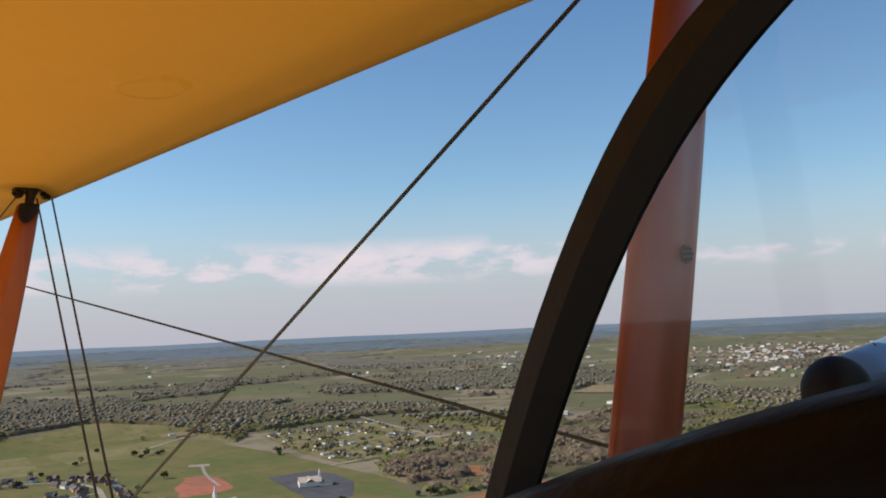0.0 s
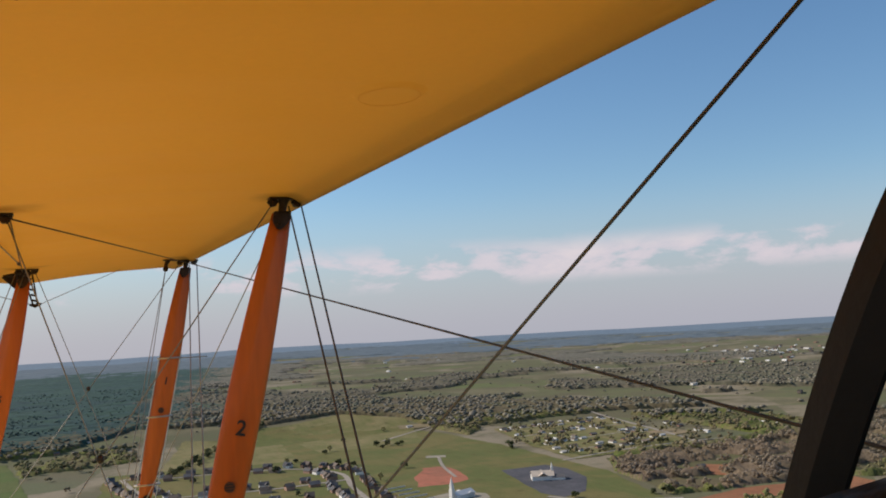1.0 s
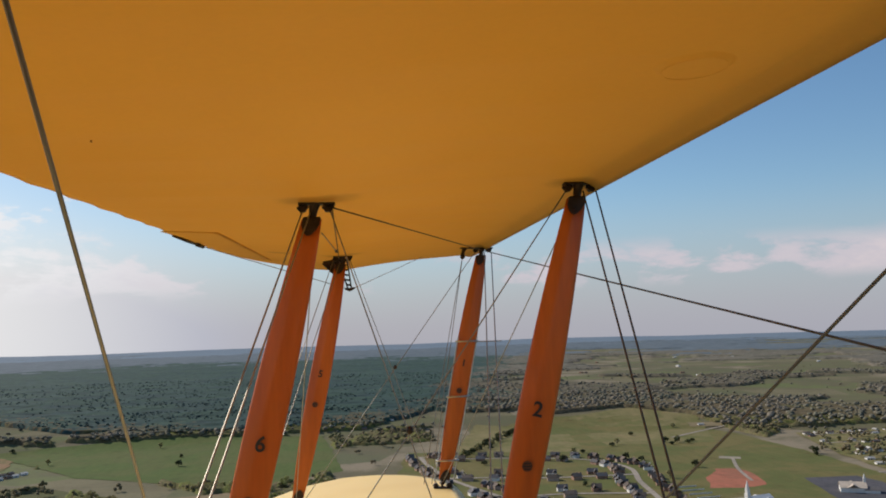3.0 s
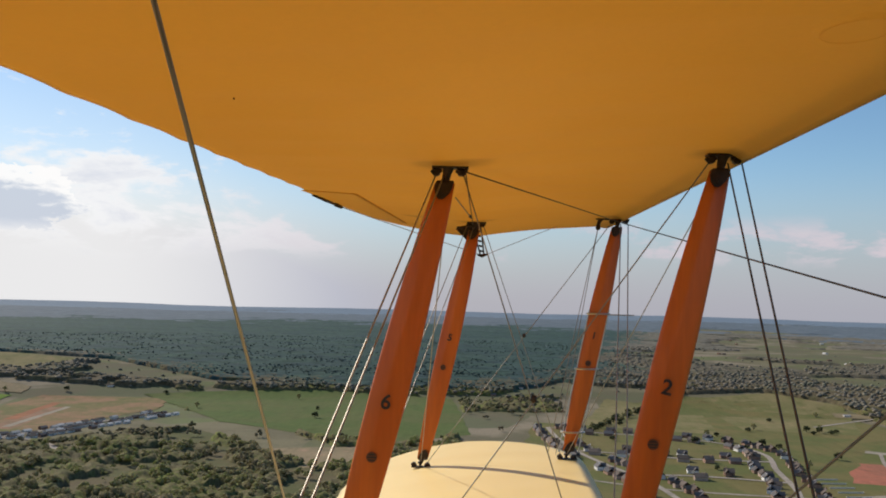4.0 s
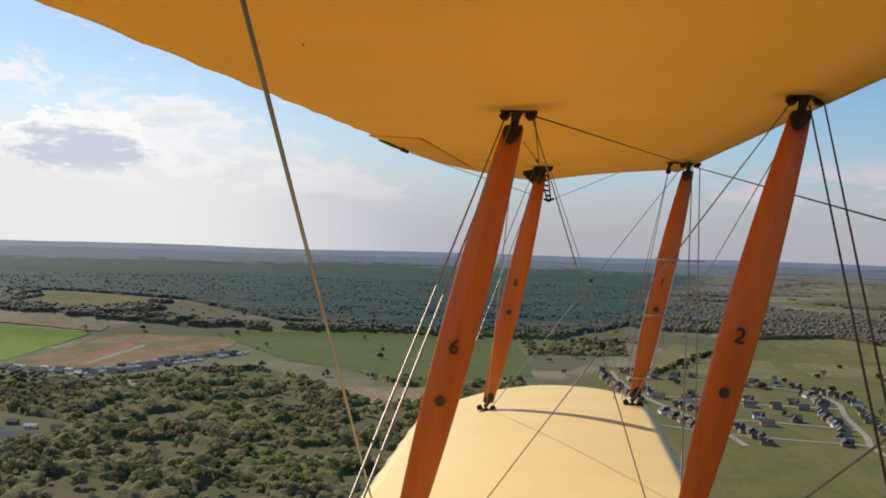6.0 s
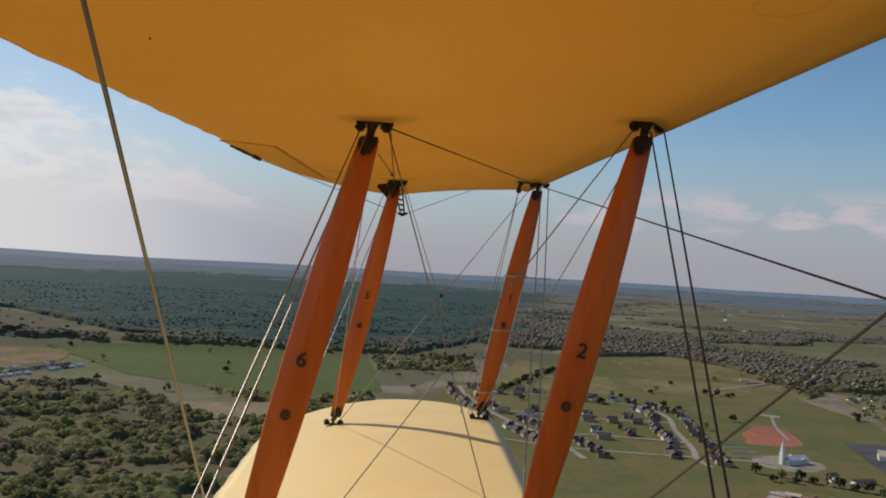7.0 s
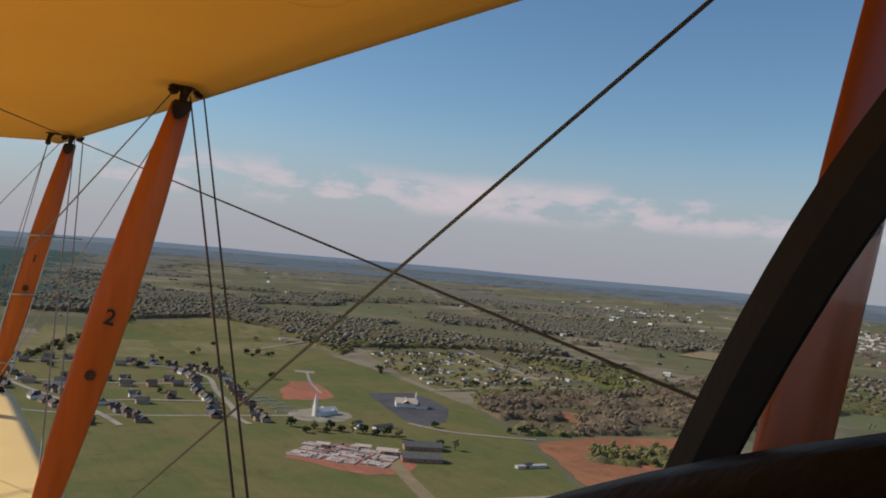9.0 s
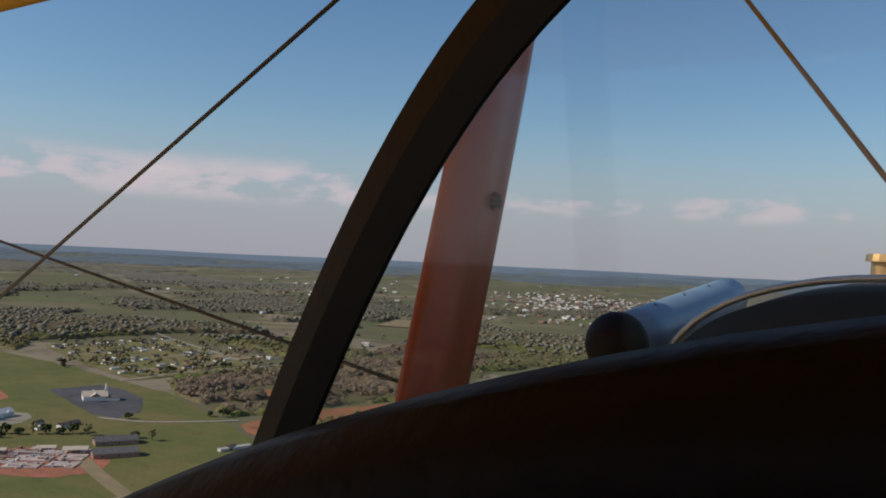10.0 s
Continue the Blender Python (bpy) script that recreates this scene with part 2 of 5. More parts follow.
def wing(name, y0, outline, base, mat, label, thick, parent, sag=0.0, steps=26, ys=60, camber=0.0):
    """A wing skin. outline(y) gives leading and trailing edge; base(x, y) the flat face; thick: how far the far face bulges."""
    bm = bmesh.new()
    loops = []
    stations = [y0 + (outline.tip - y0) * (1 - (1 - i / ys) ** 1.6) for i in range(ys + 1)]
    for y in stations:
        lead, trail = outline(y)
        loop = []
        rib = abs(math.sin(math.pi * y / 0.33))
        shrink = min(1.0, (lead - trail) / 1.2)
        for i in range(steps + 1):          # flat face from trailing to leading edge
            s = i / steps
            x = trail + (lead - trail) * s
            tail = sag * rib * min(1, 6 * s * (1 - s))
            hollow = camber * 4 * s * (1 - s)
            loop.append(Vector((x, y, base(x, y) + math.copysign(1, thick) * (tail + hollow))))
        for i in range(steps - 1, 0, -1):   # far face back again
            s = i / steps
            x = trail + (lead - trail) * s
            t = 2.6 * math.sqrt(1 - s) * s ** 1.1 * (1 - 0.25 * s)
            loop.append(Vector((x, y, base(x, y) + shrink * thick * t + math.copysign(0.008, thick))))
        loops.append(loop)
    rings(bm, loops)
    return part(name, bm, mat, parent, label, smooth=True)


class UpperOutline:
    tip = 7.2

    def __call__(self, y):
        rake = 0.07 * math.log1p(math.exp((y - 6.3) / 0.07))
        lead = 0.862 - 1.38 * rake
        trail = -0.855 + 0.012 * abs(math.sin(math.pi * y / 0.33)) + 0.45 * max(0, (y - 6.5) / 0.7) ** 2.2
        if 3.99 < y < 6.47:
            trail = -0.625
        return lead, min(trail, lead - 0.02)


class AileronOutline:
    tip = 6.5

    def __call__(self, y):
        return -0.60, -0.875 + 0.012 * abs(math.sin(math.pi * y / 0.33))


class LowerOutline:
    tip = 6.08

    def __call__(self, y):
        u, v = max(0, (y - 4.9) / 1.18), max(0, (y - 4.9) / 1.18)
        return 0.64 - 0.75 * u ** 5, -0.85 + 0.010 * abs(math.sin(math.pi * y / 0.33)) + 0.5 * v ** 7


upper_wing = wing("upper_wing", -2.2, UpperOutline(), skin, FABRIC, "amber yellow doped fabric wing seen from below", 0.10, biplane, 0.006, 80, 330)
wing("aileron", 3.97, AileronOutline(), lambda x, y: skin(x, y) - 0.004, FABRIC, "", 0.022, upper_wing, 0.004, 8, 60)
wing("lower_wing", 0.40, LowerOutline(), lower_top, CREAM, "pale cream doped fabric lower wing with rounded tip", -0.07, biplane, 0.0018, 24, 160)


def strut(name, top, foot, chord, label, parent=biplane, thick=0.42, slim=0.38, mat=VARNISH):
    """A streamlined wooden strut, thickest at its middle."""
    bm = bmesh.new()
    loops = []
    for i in range(17):
        s = i / 16
        c = chord * (slim + (1 - slim) * math.sin(math.pi * (0.06 + 0.88 * s)) ** 0.85)
        p = top.lerp(foot, s)
        loop = []
        for j in range(20):
            a = j * math.tau / 20
            x = c / 2 * math.cos(a)
            loop.append(p + Vector((x, c * thick / 2 * math.sin(a) * (0.72 + 0.28 * math.cos(a) if math.cos(a) < 0 else 0.72 + 0.28 * math.cos(a * 2)), 0)))
        loops.append(loop)
    return part(name, rings(bm, loops), mat, parent, label, smooth=True)


def fitting(at, way, parent):
    """A dark steel plate with a socket and lugs, where a strut meets a wing; way is 1 under the upper wing, -1 over the lower one."""
    bm = bmesh.new()
    m = Matrix.Translation(at) @ Matrix.Diagonal((1.02, 0.9, 0.9, 1))
    box(bm, (0.12, 0.05, 0.007), m @ pose(0.004, 0, -0.004 * way), 0.002)
    tube(bm, [at + Vector((-0.004, 0, -0.004 * way)), at + Vector((-0.007, 0, -0.024 * way)), at + Vector((-0.012 * way, 0, -0.052 * way))], [0.021, 0.015, 0.013], 10)
    for dx, tilt in ((-0.042, -38), (0.04, 32)):
        box(bm, (0.034, 0.014, 0.026), m @ pose(dx, 0.0, -0.018 * way, 0, tilt * way), 0.004)
        bmesh.ops.create_cone(bm, cap_ends=True, segments=10, radius1=0.011, radius2=0.011, depth=0.026, matrix=m @ pose(dx * 0.95, 0, -0.024 * way, 90))
    for dx in (-0.05, 0.03, 0.056):
        for dy in (-0.016, 0.016):
            bmesh.ops.create_cone(bm, cap_ends=True, segments=6, radius1=0.006, radius2=0.005, depth=0.009, matrix=m @ pose(dx, dy, -0.011 * way))
    # the cap that holds the strut's end, pointed like a shield
    loops = []
    for z, w, t in ((0.048, 0.026, 0.024), (0.053, 0.030, 0.030), (0.074, 0.030, 0.032), (0.092, 0.023, 0.034), (0.106, 0.012, 0.036), (0.111, 0.005, 0.036)):
        c = at + Vector((DOWN.x / GAP * z * way, 0, -z * way))
        loops.append([c + Vector((sx * w, sy * t / 2, 0)) for sx, sy in ((-1, -1), (1, -1), (1, 1), (-1, 1))])
    rings(bm, loops)
    bmesh.ops.create_cone(bm, cap_ends=True, segments=8, radius1=0.007, radius2=0.006, depth=0.052, matrix=m @ pose(DOWN.x / GAP * 0.1 * way, 0, -0.1 * way, 90))
    return part("fitting", bm, DARK_METAL, parent, "dark steel strut fitting")


def number(text, at, size, parent):
    """A painted number on the inboard face of a strut."""
    curve = bpy.data.curves.new("number", "FONT")
    curve.body, curve.size, curve.align_x, curve.align_y, curve.extrude = text, size, "CENTER", "CENTER", 0.0006
    curve.offset = 0.0012
    temp = bpy.data.objects.new("number", curve)
    scene.collection.objects.link(temp)
    me = bpy.data.meshes.new_from_object(temp.evaluated_get(bpy.context.evaluated_depsgraph_get()))
    bpy.data.objects.remove(temp)
    me.materials.clear()
    me.materials.append(INK)
    ob = tagged(new("painted_number", me), "black painted number")
    ob.parent, ob.matrix_local = parent, Matrix.Translation(at) @ pose(0, 0, 0, 90, 13, 0)
    return ob


def disc(at, radius, parent):
    """A round inspector's stamp with dark bars of writing."""
    bm = bmesh.new()
    bmesh.ops.create_cone(bm, cap_ends=True, segments=24, radius1=radius, radius2=radius * 0.97, depth=0.002, matrix=Matrix.Translation(at) @ pose(0, 0, 0, 90))
    stamp = part("round_stamp", bm, DISC, parent, "dark brown round stamp")
    for k, w in ((-0.5, 1.2), (0.0, 1.7), (0.5, 1.2)):
        bm = bmesh.new()
        box(bm, (radius * w, 0.002, radius * 0.24), Matrix.Translation(at) @ pose(0, -0.001, k * radius))
        part("stamp_bar", bm, INK, stamp, "black bar of writing")


struts = {}
for key, rear, y, label, digit in (("front_in", 0, Y1, "orange varnished wooden strut numbered 2", "2"),
                                   ("rear_in", 1, Y1, "orange varnished wooden strut numbered 6", "6"),
                                   ("front_out", 0, Y2, "orange varnished outer strut with metal clamps and tubes", "1"),
                                   ("rear_out", 1, Y2, "orange varnished outer strut numbered 5", "5")):
    top = upper_point(rear, y)
    inner = y == Y1
    down = DOWN if inner else DOWN_OUT
    foot = top + down * ((top.z - lower_top(top.x + down.x, y)) / GAP)
    s = strut("interplane_strut", top.lerp(foot, 0.036), top.lerp(foot, 0.965), 0.128, label)
    struts[key] = (s, top, foot, down)
    fitting(top, 1, s)
    fitting(foot, -1, s)
    n_at, d_at = (0.5032 if rear else 0.4916, 0.618 if rear else 0.608) if inner else (0.47, 0.589 if rear else 0.579)
    face = Vector((0, -0.0225, 0))
    number(digit, top + down * n_at + face, 0.07 if inner else 0.06, s)
    disc(top + down * d_at + face + Vector((0, 0.001, 0)), 0.018, s)

# clamps and the two speed-gauge tubes on the outer front strut
s, top, foot, down = struts["front_out"]
for f in (0.382, 0.602, 0.853):
    bm = bmesh.new()
    p = top + down * f
    loop = [p + Vector((0.07 * math.cos(a), 0.032 * math.sin(a), 0)) for a in (i * math.tau / 20 for i in range(20))]
    tube(bm, loop, 0.0058, 6, True)
    part("clamp", bm, BRIGHT, s, "bright metal clamp")
for dx in (-0.062, 0.06):
    bm = bmesh.new()
    tube(bm, [top.lerp(foot, f) + Vector((dx, -0.012, 0)) for f in (0.38, 0.55, 0.75, 0.97)], 0.004, 6)
    part("gauge_tube", bm, BRIGHT, s, "thin metal tube")
bm = bmesh.new()
p = top.lerp(foot, 0.40)
tube(bm, [p + Vector((0.05, -0.02, 0)), p + Vector((0.22, -0.02, 0.0))], 0.004, 6)
part("gauge_head", bm, BRIGHT, s, "thin metal tube")

# cabane struts beside the cockpit
for mid, slope, chord in ((Vector((0.772, 0.3555, 0.322)), 0.254, 0.094), (Vector((-0.250, 0.345, 0.40)), 0.239, 0.090)):
    run = Vector((slope, 0, 1))
    top = mid + run * ((under(mid.x, mid.y) - mid.z) / (1 - SLOPE * slope))
    foot = top - run * 0.86
    c = strut("cabane_strut", top, foot, chord, "reddish varnished wooden cabane strut", slim=0.75, thick=0.5, mat=CABANE_WOOD)
    fitting(top, 1, c)
    if mid.x > 0:
        disc(mid - run * 0.255 + Vector((0.013, -0.0185, 0)), 0.009, c)


def cable(a, b, label="thin steel bracing cable", radius=0.0033, lock=None, name="bracing_wire", mat=STEEL):
    """A bracing cable, with a turnbuckle near b."""
    a, b = Vector(a), Vector(b)
    bm = bmesh.new()
    tube(bm, [a.lerp(b, i / 4) for i in range(5)], radius * 0.85, 8)
    w = part(name, bm, mat, biplane, label, smooth=True)
    if lock:
        bm = bmesh.new()
        way = (a - b).normalized()
        p = b + way * lock
        tube(bm, [p, p + way * 0.02, p + way * 0.05, p + way * 0.09, p + way * 0.12, p + way * 0.14], [0.004, 0.007, 0.009, 0.009, 0.007, 0.004], 8)
        part("turnbuckle", bm, DARK_METAL, w, "dark metal turnbuckle")
    return w


T2, F2 = struts["front_in"][1:3]
T6, F6 = struts["rear_in"][1:3]
T1, F1 = struts["front_out"][1:3]
T5, F5 = struts["rear_out"][1:3]
LOW = Vector((0, 0, -0.03))
FRONT_ROOT, REAR_ROOT = Vector((0.40, 0.40, -1.08)), Vector((-0.422, 0.40, -1.1))
cable(Vector((0.807, 0.40, 0.44)), Vector((0.566, Y1, -1.001)), radius=0.0033, lock=0.15, mat=GREY_STEEL)
cable(Vector((-0.234, 0.40, 0.40)), Vector((-0.512, Y1, -1.04)), lock=0.15)
for dx in (0.012, 0.058):
    cable(T2 + LOW + Vector((dx, 0, 0)), FRONT_ROOT + Vector((0.003 + dx * 0.24, 0, 0)), mat=DARK_STEEL, lock=0.62 if dx < 0.03 else None)
    cable(T6 + LOW + Vector((-0.01 - dx * 0.6, 0, 0)), REAR_ROOT - Vector((dx * 0.4, 0, 0)), lock=0.7)
    cable(T1 + LOW + Vector((dx, 0, 0)), F2 + Vector((dx, 0, 0.03)), radius=0.0036)
    cable(T5 + LOW + Vector((-dx, 0, 0)), F6 + Vector((-dx, 0, 0.03)), radius=0.0028)
cable(T2 + LOW, F1 - LOW, radius=0.0025)
cable(T6 + LOW, F5 - LOW, radius=0.0025)
cable(T2 + LOW + Vector((-0.05, 0, 0)), F6 - LOW + Vector((0.13, 0, 0)), radius=0.0026)
cable(T6 + LOW + Vector((0.05, 0, 0)), F2 - LOW + Vector((-0.04, 0, 0)), radius=0.0026)
cable(T1 + LOW + Vector((-0.05, 0, 0)), F5 - LOW + Vector((0.04, 0, 0)), radius=0.0026)
cable(T5 + LOW + Vector((0.05, 0, 0)), F1 - LOW + Vector((-0.04, 0, 0)), radius=0.0026)
for mid in (Vector((0.187, Y1, -0.317)), Vector((0.257, Y2, -0.202))):
    bm = bmesh.new()
    bmesh.ops.create_icosphere(bm, subdivisions=2, radius=0.012, matrix=Matrix.Translation(mid) @ Matrix.Diagonal((1, 1, 1.2, 1)))
    part("wire_junction", bm, DARK_METAL, biplane, "small dark wire crossing block", smooth=True)
bm = bmesh.new()
lug = Vector((0.742, 5.55, skin(0.742, 5.55)))
box(bm, (0.10, 0.035, 0.008), Matrix.Translation(lug) @ pose(0.02, 0, -0.004, 0, 0, 20), 0.002)
tube(bm, [lug + Vector((0, 0, -0.004)), lug + Vector((-0.012, 0, -0.03)), lug + Vector((-0.016, 0, -0.055))], [0.016, 0.011, 0.014], 8)
bmesh.ops.create_uvsphere(bm, u_segments=10, v_segments=6, radius=0.017, matrix=Matrix.Translation(lug + Vector((-0.016, 0, -0.06))))
part("wire_lug", bm, DARK_METAL, biplane, "dark steel wire lug under the wing")
for dx in (0.0, 0.05):
    cable(lug + Vector((-0.016, 0, -0.06)), F1 + Vector((-0.07 - dx, -0.02, 0.03)), radius=0.0026)
cable(T6 + LOW * 0.6 + Vector((0.06, 0, 0)), T1 + LOW * 0.6, "thin steel drag cable", 0.0034, mat=DARK_STEEL)
cable(T1 + LOW * 0.6, Vector((0.973, 0.40, -0.194)), "thin steel drag cable", 0.0034, mat=DARK_STEEL)

cable(T6 + LOW * 0.6 + Vector((0.055, 0, 0)), T5 + LOW * 0.6 + Vector((-0.02, 0, 0)), "thin steel drag cable", 0.003, mat=DARK_STEEL)

# aileron horn and its cables
bm = bmesh.new()
horn = Vector((-0.062, 5.53, under(-0.062, 5.53)))
tip = horn + Vector((0.042, 0, -0.195))
for side in (-0.017, 0.017):
    tube(bm, [horn + Vector((side * 1.5, 0, 0)), horn.lerp(tip, 0.5) + Vector((side * 1.2, 0, 0)), tip + Vector((side * 0.7, 0, 0))], 0.0055, 6)
for k in range(6):
    p = horn.lerp(tip, (k + 0.4) / 6)
    box(bm, (0.036 - 0.003 * k, 0.008, 0.012), Matrix.Translation(p) @ pose(0, 0, 0, 0, 12))
tube(bm, [tip + Vector((-0.03, 0, -0.004)), tip + Vector((0, 0, -0.012)), tip + Vector((0.035, 0, 0.0))], [0.006, 0.012, 0.006], 8)
part("aileron_horn", bm, DARK_METAL, biplane, "dark perforated metal aileron horn", smooth=True)
cable(Vector((-0.124, 3.7, under(-0.124, 3.7) - 0.012)), horn + Vector((-0.02, -0.45, -0.01)), "thin aileron cable under the fabric", 0.0034, name="control_cable", lock=0.1)
bm = bmesh.new()
corner = [horn + Vector(p) for p in ((-0.125, 0, -0.03), (0.02, 0, -0.005), (-0.035, 0, -0.12))]
for p, q in ((0, 1), (1, 2), (2, 0)):
    tube(bm, [corner[p], corner[q]], 0.011, 6)
tube(bm, [corner[0].lerp(corner[1], 0.5), corner[2]], 0.009, 6)
bm.faces.new([bm.verts.new(p) for p in corner])
part("horn_bracket", bm, DARK_METAL, biplane, "dark triangular bracket")
end = tip + Vector((0.035, 0, 0))
bm = bmesh.new()
slack = [Vector((x, y, skin(x, y) - d)) for x, y, d in ((-0.86, 4.2, 0.006), (-0.85, 4.5, 0.012), (-0.83, 4.85, 0.02))]
tube(bm, slack, [0.007, 0.009, 0.006], 8)
tube(bm, [slack[1].lerp(slack[2], 0.6), slack[2]], [0.012, 0.011], 8)
part("cable_link", bm, DARK_METAL, biplane, "dark cable link under the trailing edge", smooth=True)
cable(slack[2], tip + Vector((-0.03, 0, 0)), "thin aileron cable", 0.0026, name="control_cable")
cable(end, Vector((0.50, 6.1, under(0.50, 6.1))), "thin aileron cable", 0.0022, name="control_cable")

# a shallow oval swelling of the fabric over an inspection ring
def swell(wing_skin, x0, y0, rx, ry, depth):
    def away(p):
        return math.hypot((p.x - x0) / rx, (p.y - y0) / ry)
    bm = bmesh.new()
    bm.from_mesh(wing_skin.data)
    for cuts, reach in ((3, 3.0), (5, 1.35)):
        low = [f for f in bm.faces if f.normal.z < -0.5 and away(f.calc_center_median()) < reach]
        bmesh.ops.subdivide_edges(bm, edges=list({e for f in low for e in f.edges}), cuts=cuts, use_grid_fill=True)
        bm.normal_update()
    for v in bm.verts:
        d = away(v.co)
        if d < 1.12 and v.normal.z < -0.5:
            v.co.z -= depth * (1 - ramp(d, 0.86, 1.12))
    for f in bm.faces:
        f.smooth = True
    bm.to_mesh(wing_skin.data)
    bm.free()


swell(upper_wing, 0.645, 1.40, 0.066, 0.08, 0.007)
bm = bmesh.new()
tube(bm, [Vector((x, y, skin(x, y) - 0.0064)) for x, y in ((0.645 + 0.058 * math.cos(a), 1.40 + 0.07 * math.sin(a)) for a in (i * math.tau / 48 for i in range(48)))], 0.0004, 6, True)
part("inspection_ring", bm, FABRIC, upper_wing, "faint oval ring under the fabric", smooth=True)

# drain grommets in the fabric
for x, y in ((-0.515, 1.71), (0.017, 0.95)):
    bm = bmesh.new()
    bmesh.ops.create_cone(bm, cap_ends=True, segments=12, radius1=0.0022, radius2=0.0016, depth=0.004, matrix=pose(x, y, skin(x, y) - 0.003))
    part("drain_grommet", bm, DISC, upper_wing, "small dark drain grommet")


# ---- fuselage and cockpit ----
def section(x, w, crest, low=-1.05, k=3.0):
    """Half round top and flat sides, from port to starboard."""
    pts = [Vector((x, w, low))]
    for i in range(21):
        a = math.pi * i / 20
        y = w * math.copysign(abs(math.cos(a)) ** (2 / k), math.cos(a))
        pts.append(Vector((x, y, crest - 0.12 + 0.12 * abs(math.sin(a)) ** (2 / k))))
    pts.append(Vector((x, -w, low)))
    return pts


def crown(x, w, crest, bend, low=-1.05):
    """A deck that is arched from port to starboard, with flat sides."""
    pts = [Vector((x, w, low))]
    for i in range(25):
        y = w * math.cos(math.pi * i / 24)
        pts.append(Vector((x, y, crest - bend * y * y - 0.03 * (abs(y) / w) ** 8)))
    pts.append(Vector((x, -w, low)))
    return pts


bm = bmesh.new()
rings(bm, [crown(*q) for q in ((0.30, 0.345, -0.05, 0.9), (0.5, 0.345, -0.075, 0.85), (0.75, 0.345, -0.10, 0.7), (1.0, 0.345, -0.115, 0.6), (1.22, 0.345, -0.12, 0.55))])
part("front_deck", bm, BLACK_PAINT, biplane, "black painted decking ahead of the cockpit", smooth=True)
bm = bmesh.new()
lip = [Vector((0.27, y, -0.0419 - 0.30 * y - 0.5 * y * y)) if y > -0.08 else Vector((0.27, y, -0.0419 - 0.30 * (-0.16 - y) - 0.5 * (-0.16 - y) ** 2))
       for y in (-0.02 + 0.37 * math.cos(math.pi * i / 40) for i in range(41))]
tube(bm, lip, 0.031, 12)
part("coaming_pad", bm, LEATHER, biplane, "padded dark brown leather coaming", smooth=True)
COWL_LINE = ((1.2, 0.36, -0.06), (1.24, 0.40, -0.004), (1.4, 0.41, 0.010), (1.9, 0.41, 0.008), (2.5, 0.36, -0.06), (2.8, 0.22, -0.25))


def cowl_ring(x, w, crest, low=-1.05):
    """Flat-topped cowling with rounded shoulders."""
    pts = [Vector((x, w, low))]
    for i in range(33):
        y = w * math.cos(math.pi * i / 32)
        pts.append(Vector((x, y, crest - 0.85 * max(0.0, abs(y) - 0.1) ** 2 - 0.05 * (abs(y) / w) ** 10)))
    pts.append(Vector((x, -w, low)))
    return pts


bm = bmesh.new()
rings(bm, [cowl_ring(*q) for q in COWL_LINE])
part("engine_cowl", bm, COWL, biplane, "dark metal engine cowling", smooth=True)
for x0 in (1.27, 1.62):
    bm = bmesh.new()
    tube(bm, [p + Vector((0, 0, 0.004)) for p in cowl_ring(x0, 0.412, 0.010)[1:-1]], 0.005, 8)
    part("cowl_band", bm, BRIGHT if x0 < 1.5 else DARK_METAL, biplane, "metal cowling band", smooth=True)
bm = bmesh.new()
rings(bm, [section(x, w, c) for x, w, c in ((-0.62, 0.395, -0.09), (-1.2, 0.39, -0.12), (-2.5, 0.30, -0.25), (-4.5, 0.12, -0.45))])
part("rear_deck", bm, CREAM, biplane, "cream fabric rear fuselage", smooth=True)
for side in (1, -1):
    bm = bmesh.new()
    box(bm, (0.98, 0.03, 0.86), pose(-0.15, side * 0.385, -0.645))
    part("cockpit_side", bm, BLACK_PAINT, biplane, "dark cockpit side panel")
bm = bmesh.new()
box(bm, (0.98, 0.74, 0.03), pose(-0.15, 0, -1.04))
part("cockpit_floor", bm, BLACK_PAINT, biplane)
bm = bmesh.new()
rim = [Vector((0.32 - 0.94 * i / 24, 0.372, -0.19 - 0.02 * math.sin(math.pi * i / 24))) for i in range(25)]
rim += [Vector((-0.62, y, -0.10 - 0.45 * y * y)) for y in (0.372 - 0.744 * i / 20 for i in range(1, 20))]
rim += [Vector((-0.62 + 0.94 * i / 24, -0.372, -0.19)) for i in range(25)]
tube(bm, rim, 0.034, 12)
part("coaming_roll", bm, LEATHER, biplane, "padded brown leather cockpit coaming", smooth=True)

# windscreen: an arched frame with a flat pane
windscreen = tagged(new("windscreen"), "dark arched windscreen with a clear pane")
windscreen.parent = biplane


def arch(a, b, c, reach, n=28):
    """Points of an arch about its middle at y = -0.08: round above, sloping straight towards its feet."""
    half = []
    for i in range(n + 1):
        d = reach * i / n
        y = -0.08 + d
        if y > 0.03:
            z = a + b * y + c * y * y
        else:
            z = a + b * 0.03 + c * 0.0009 - (b + 0.06 * c) / 0.22 * (0.11 ** 2 - d * d)
        half.append((d, z))
    return [(-0.08 + d, z) for d, z in reversed(half)] + [(-0.08 - d, z) for d, z in half[1:]]


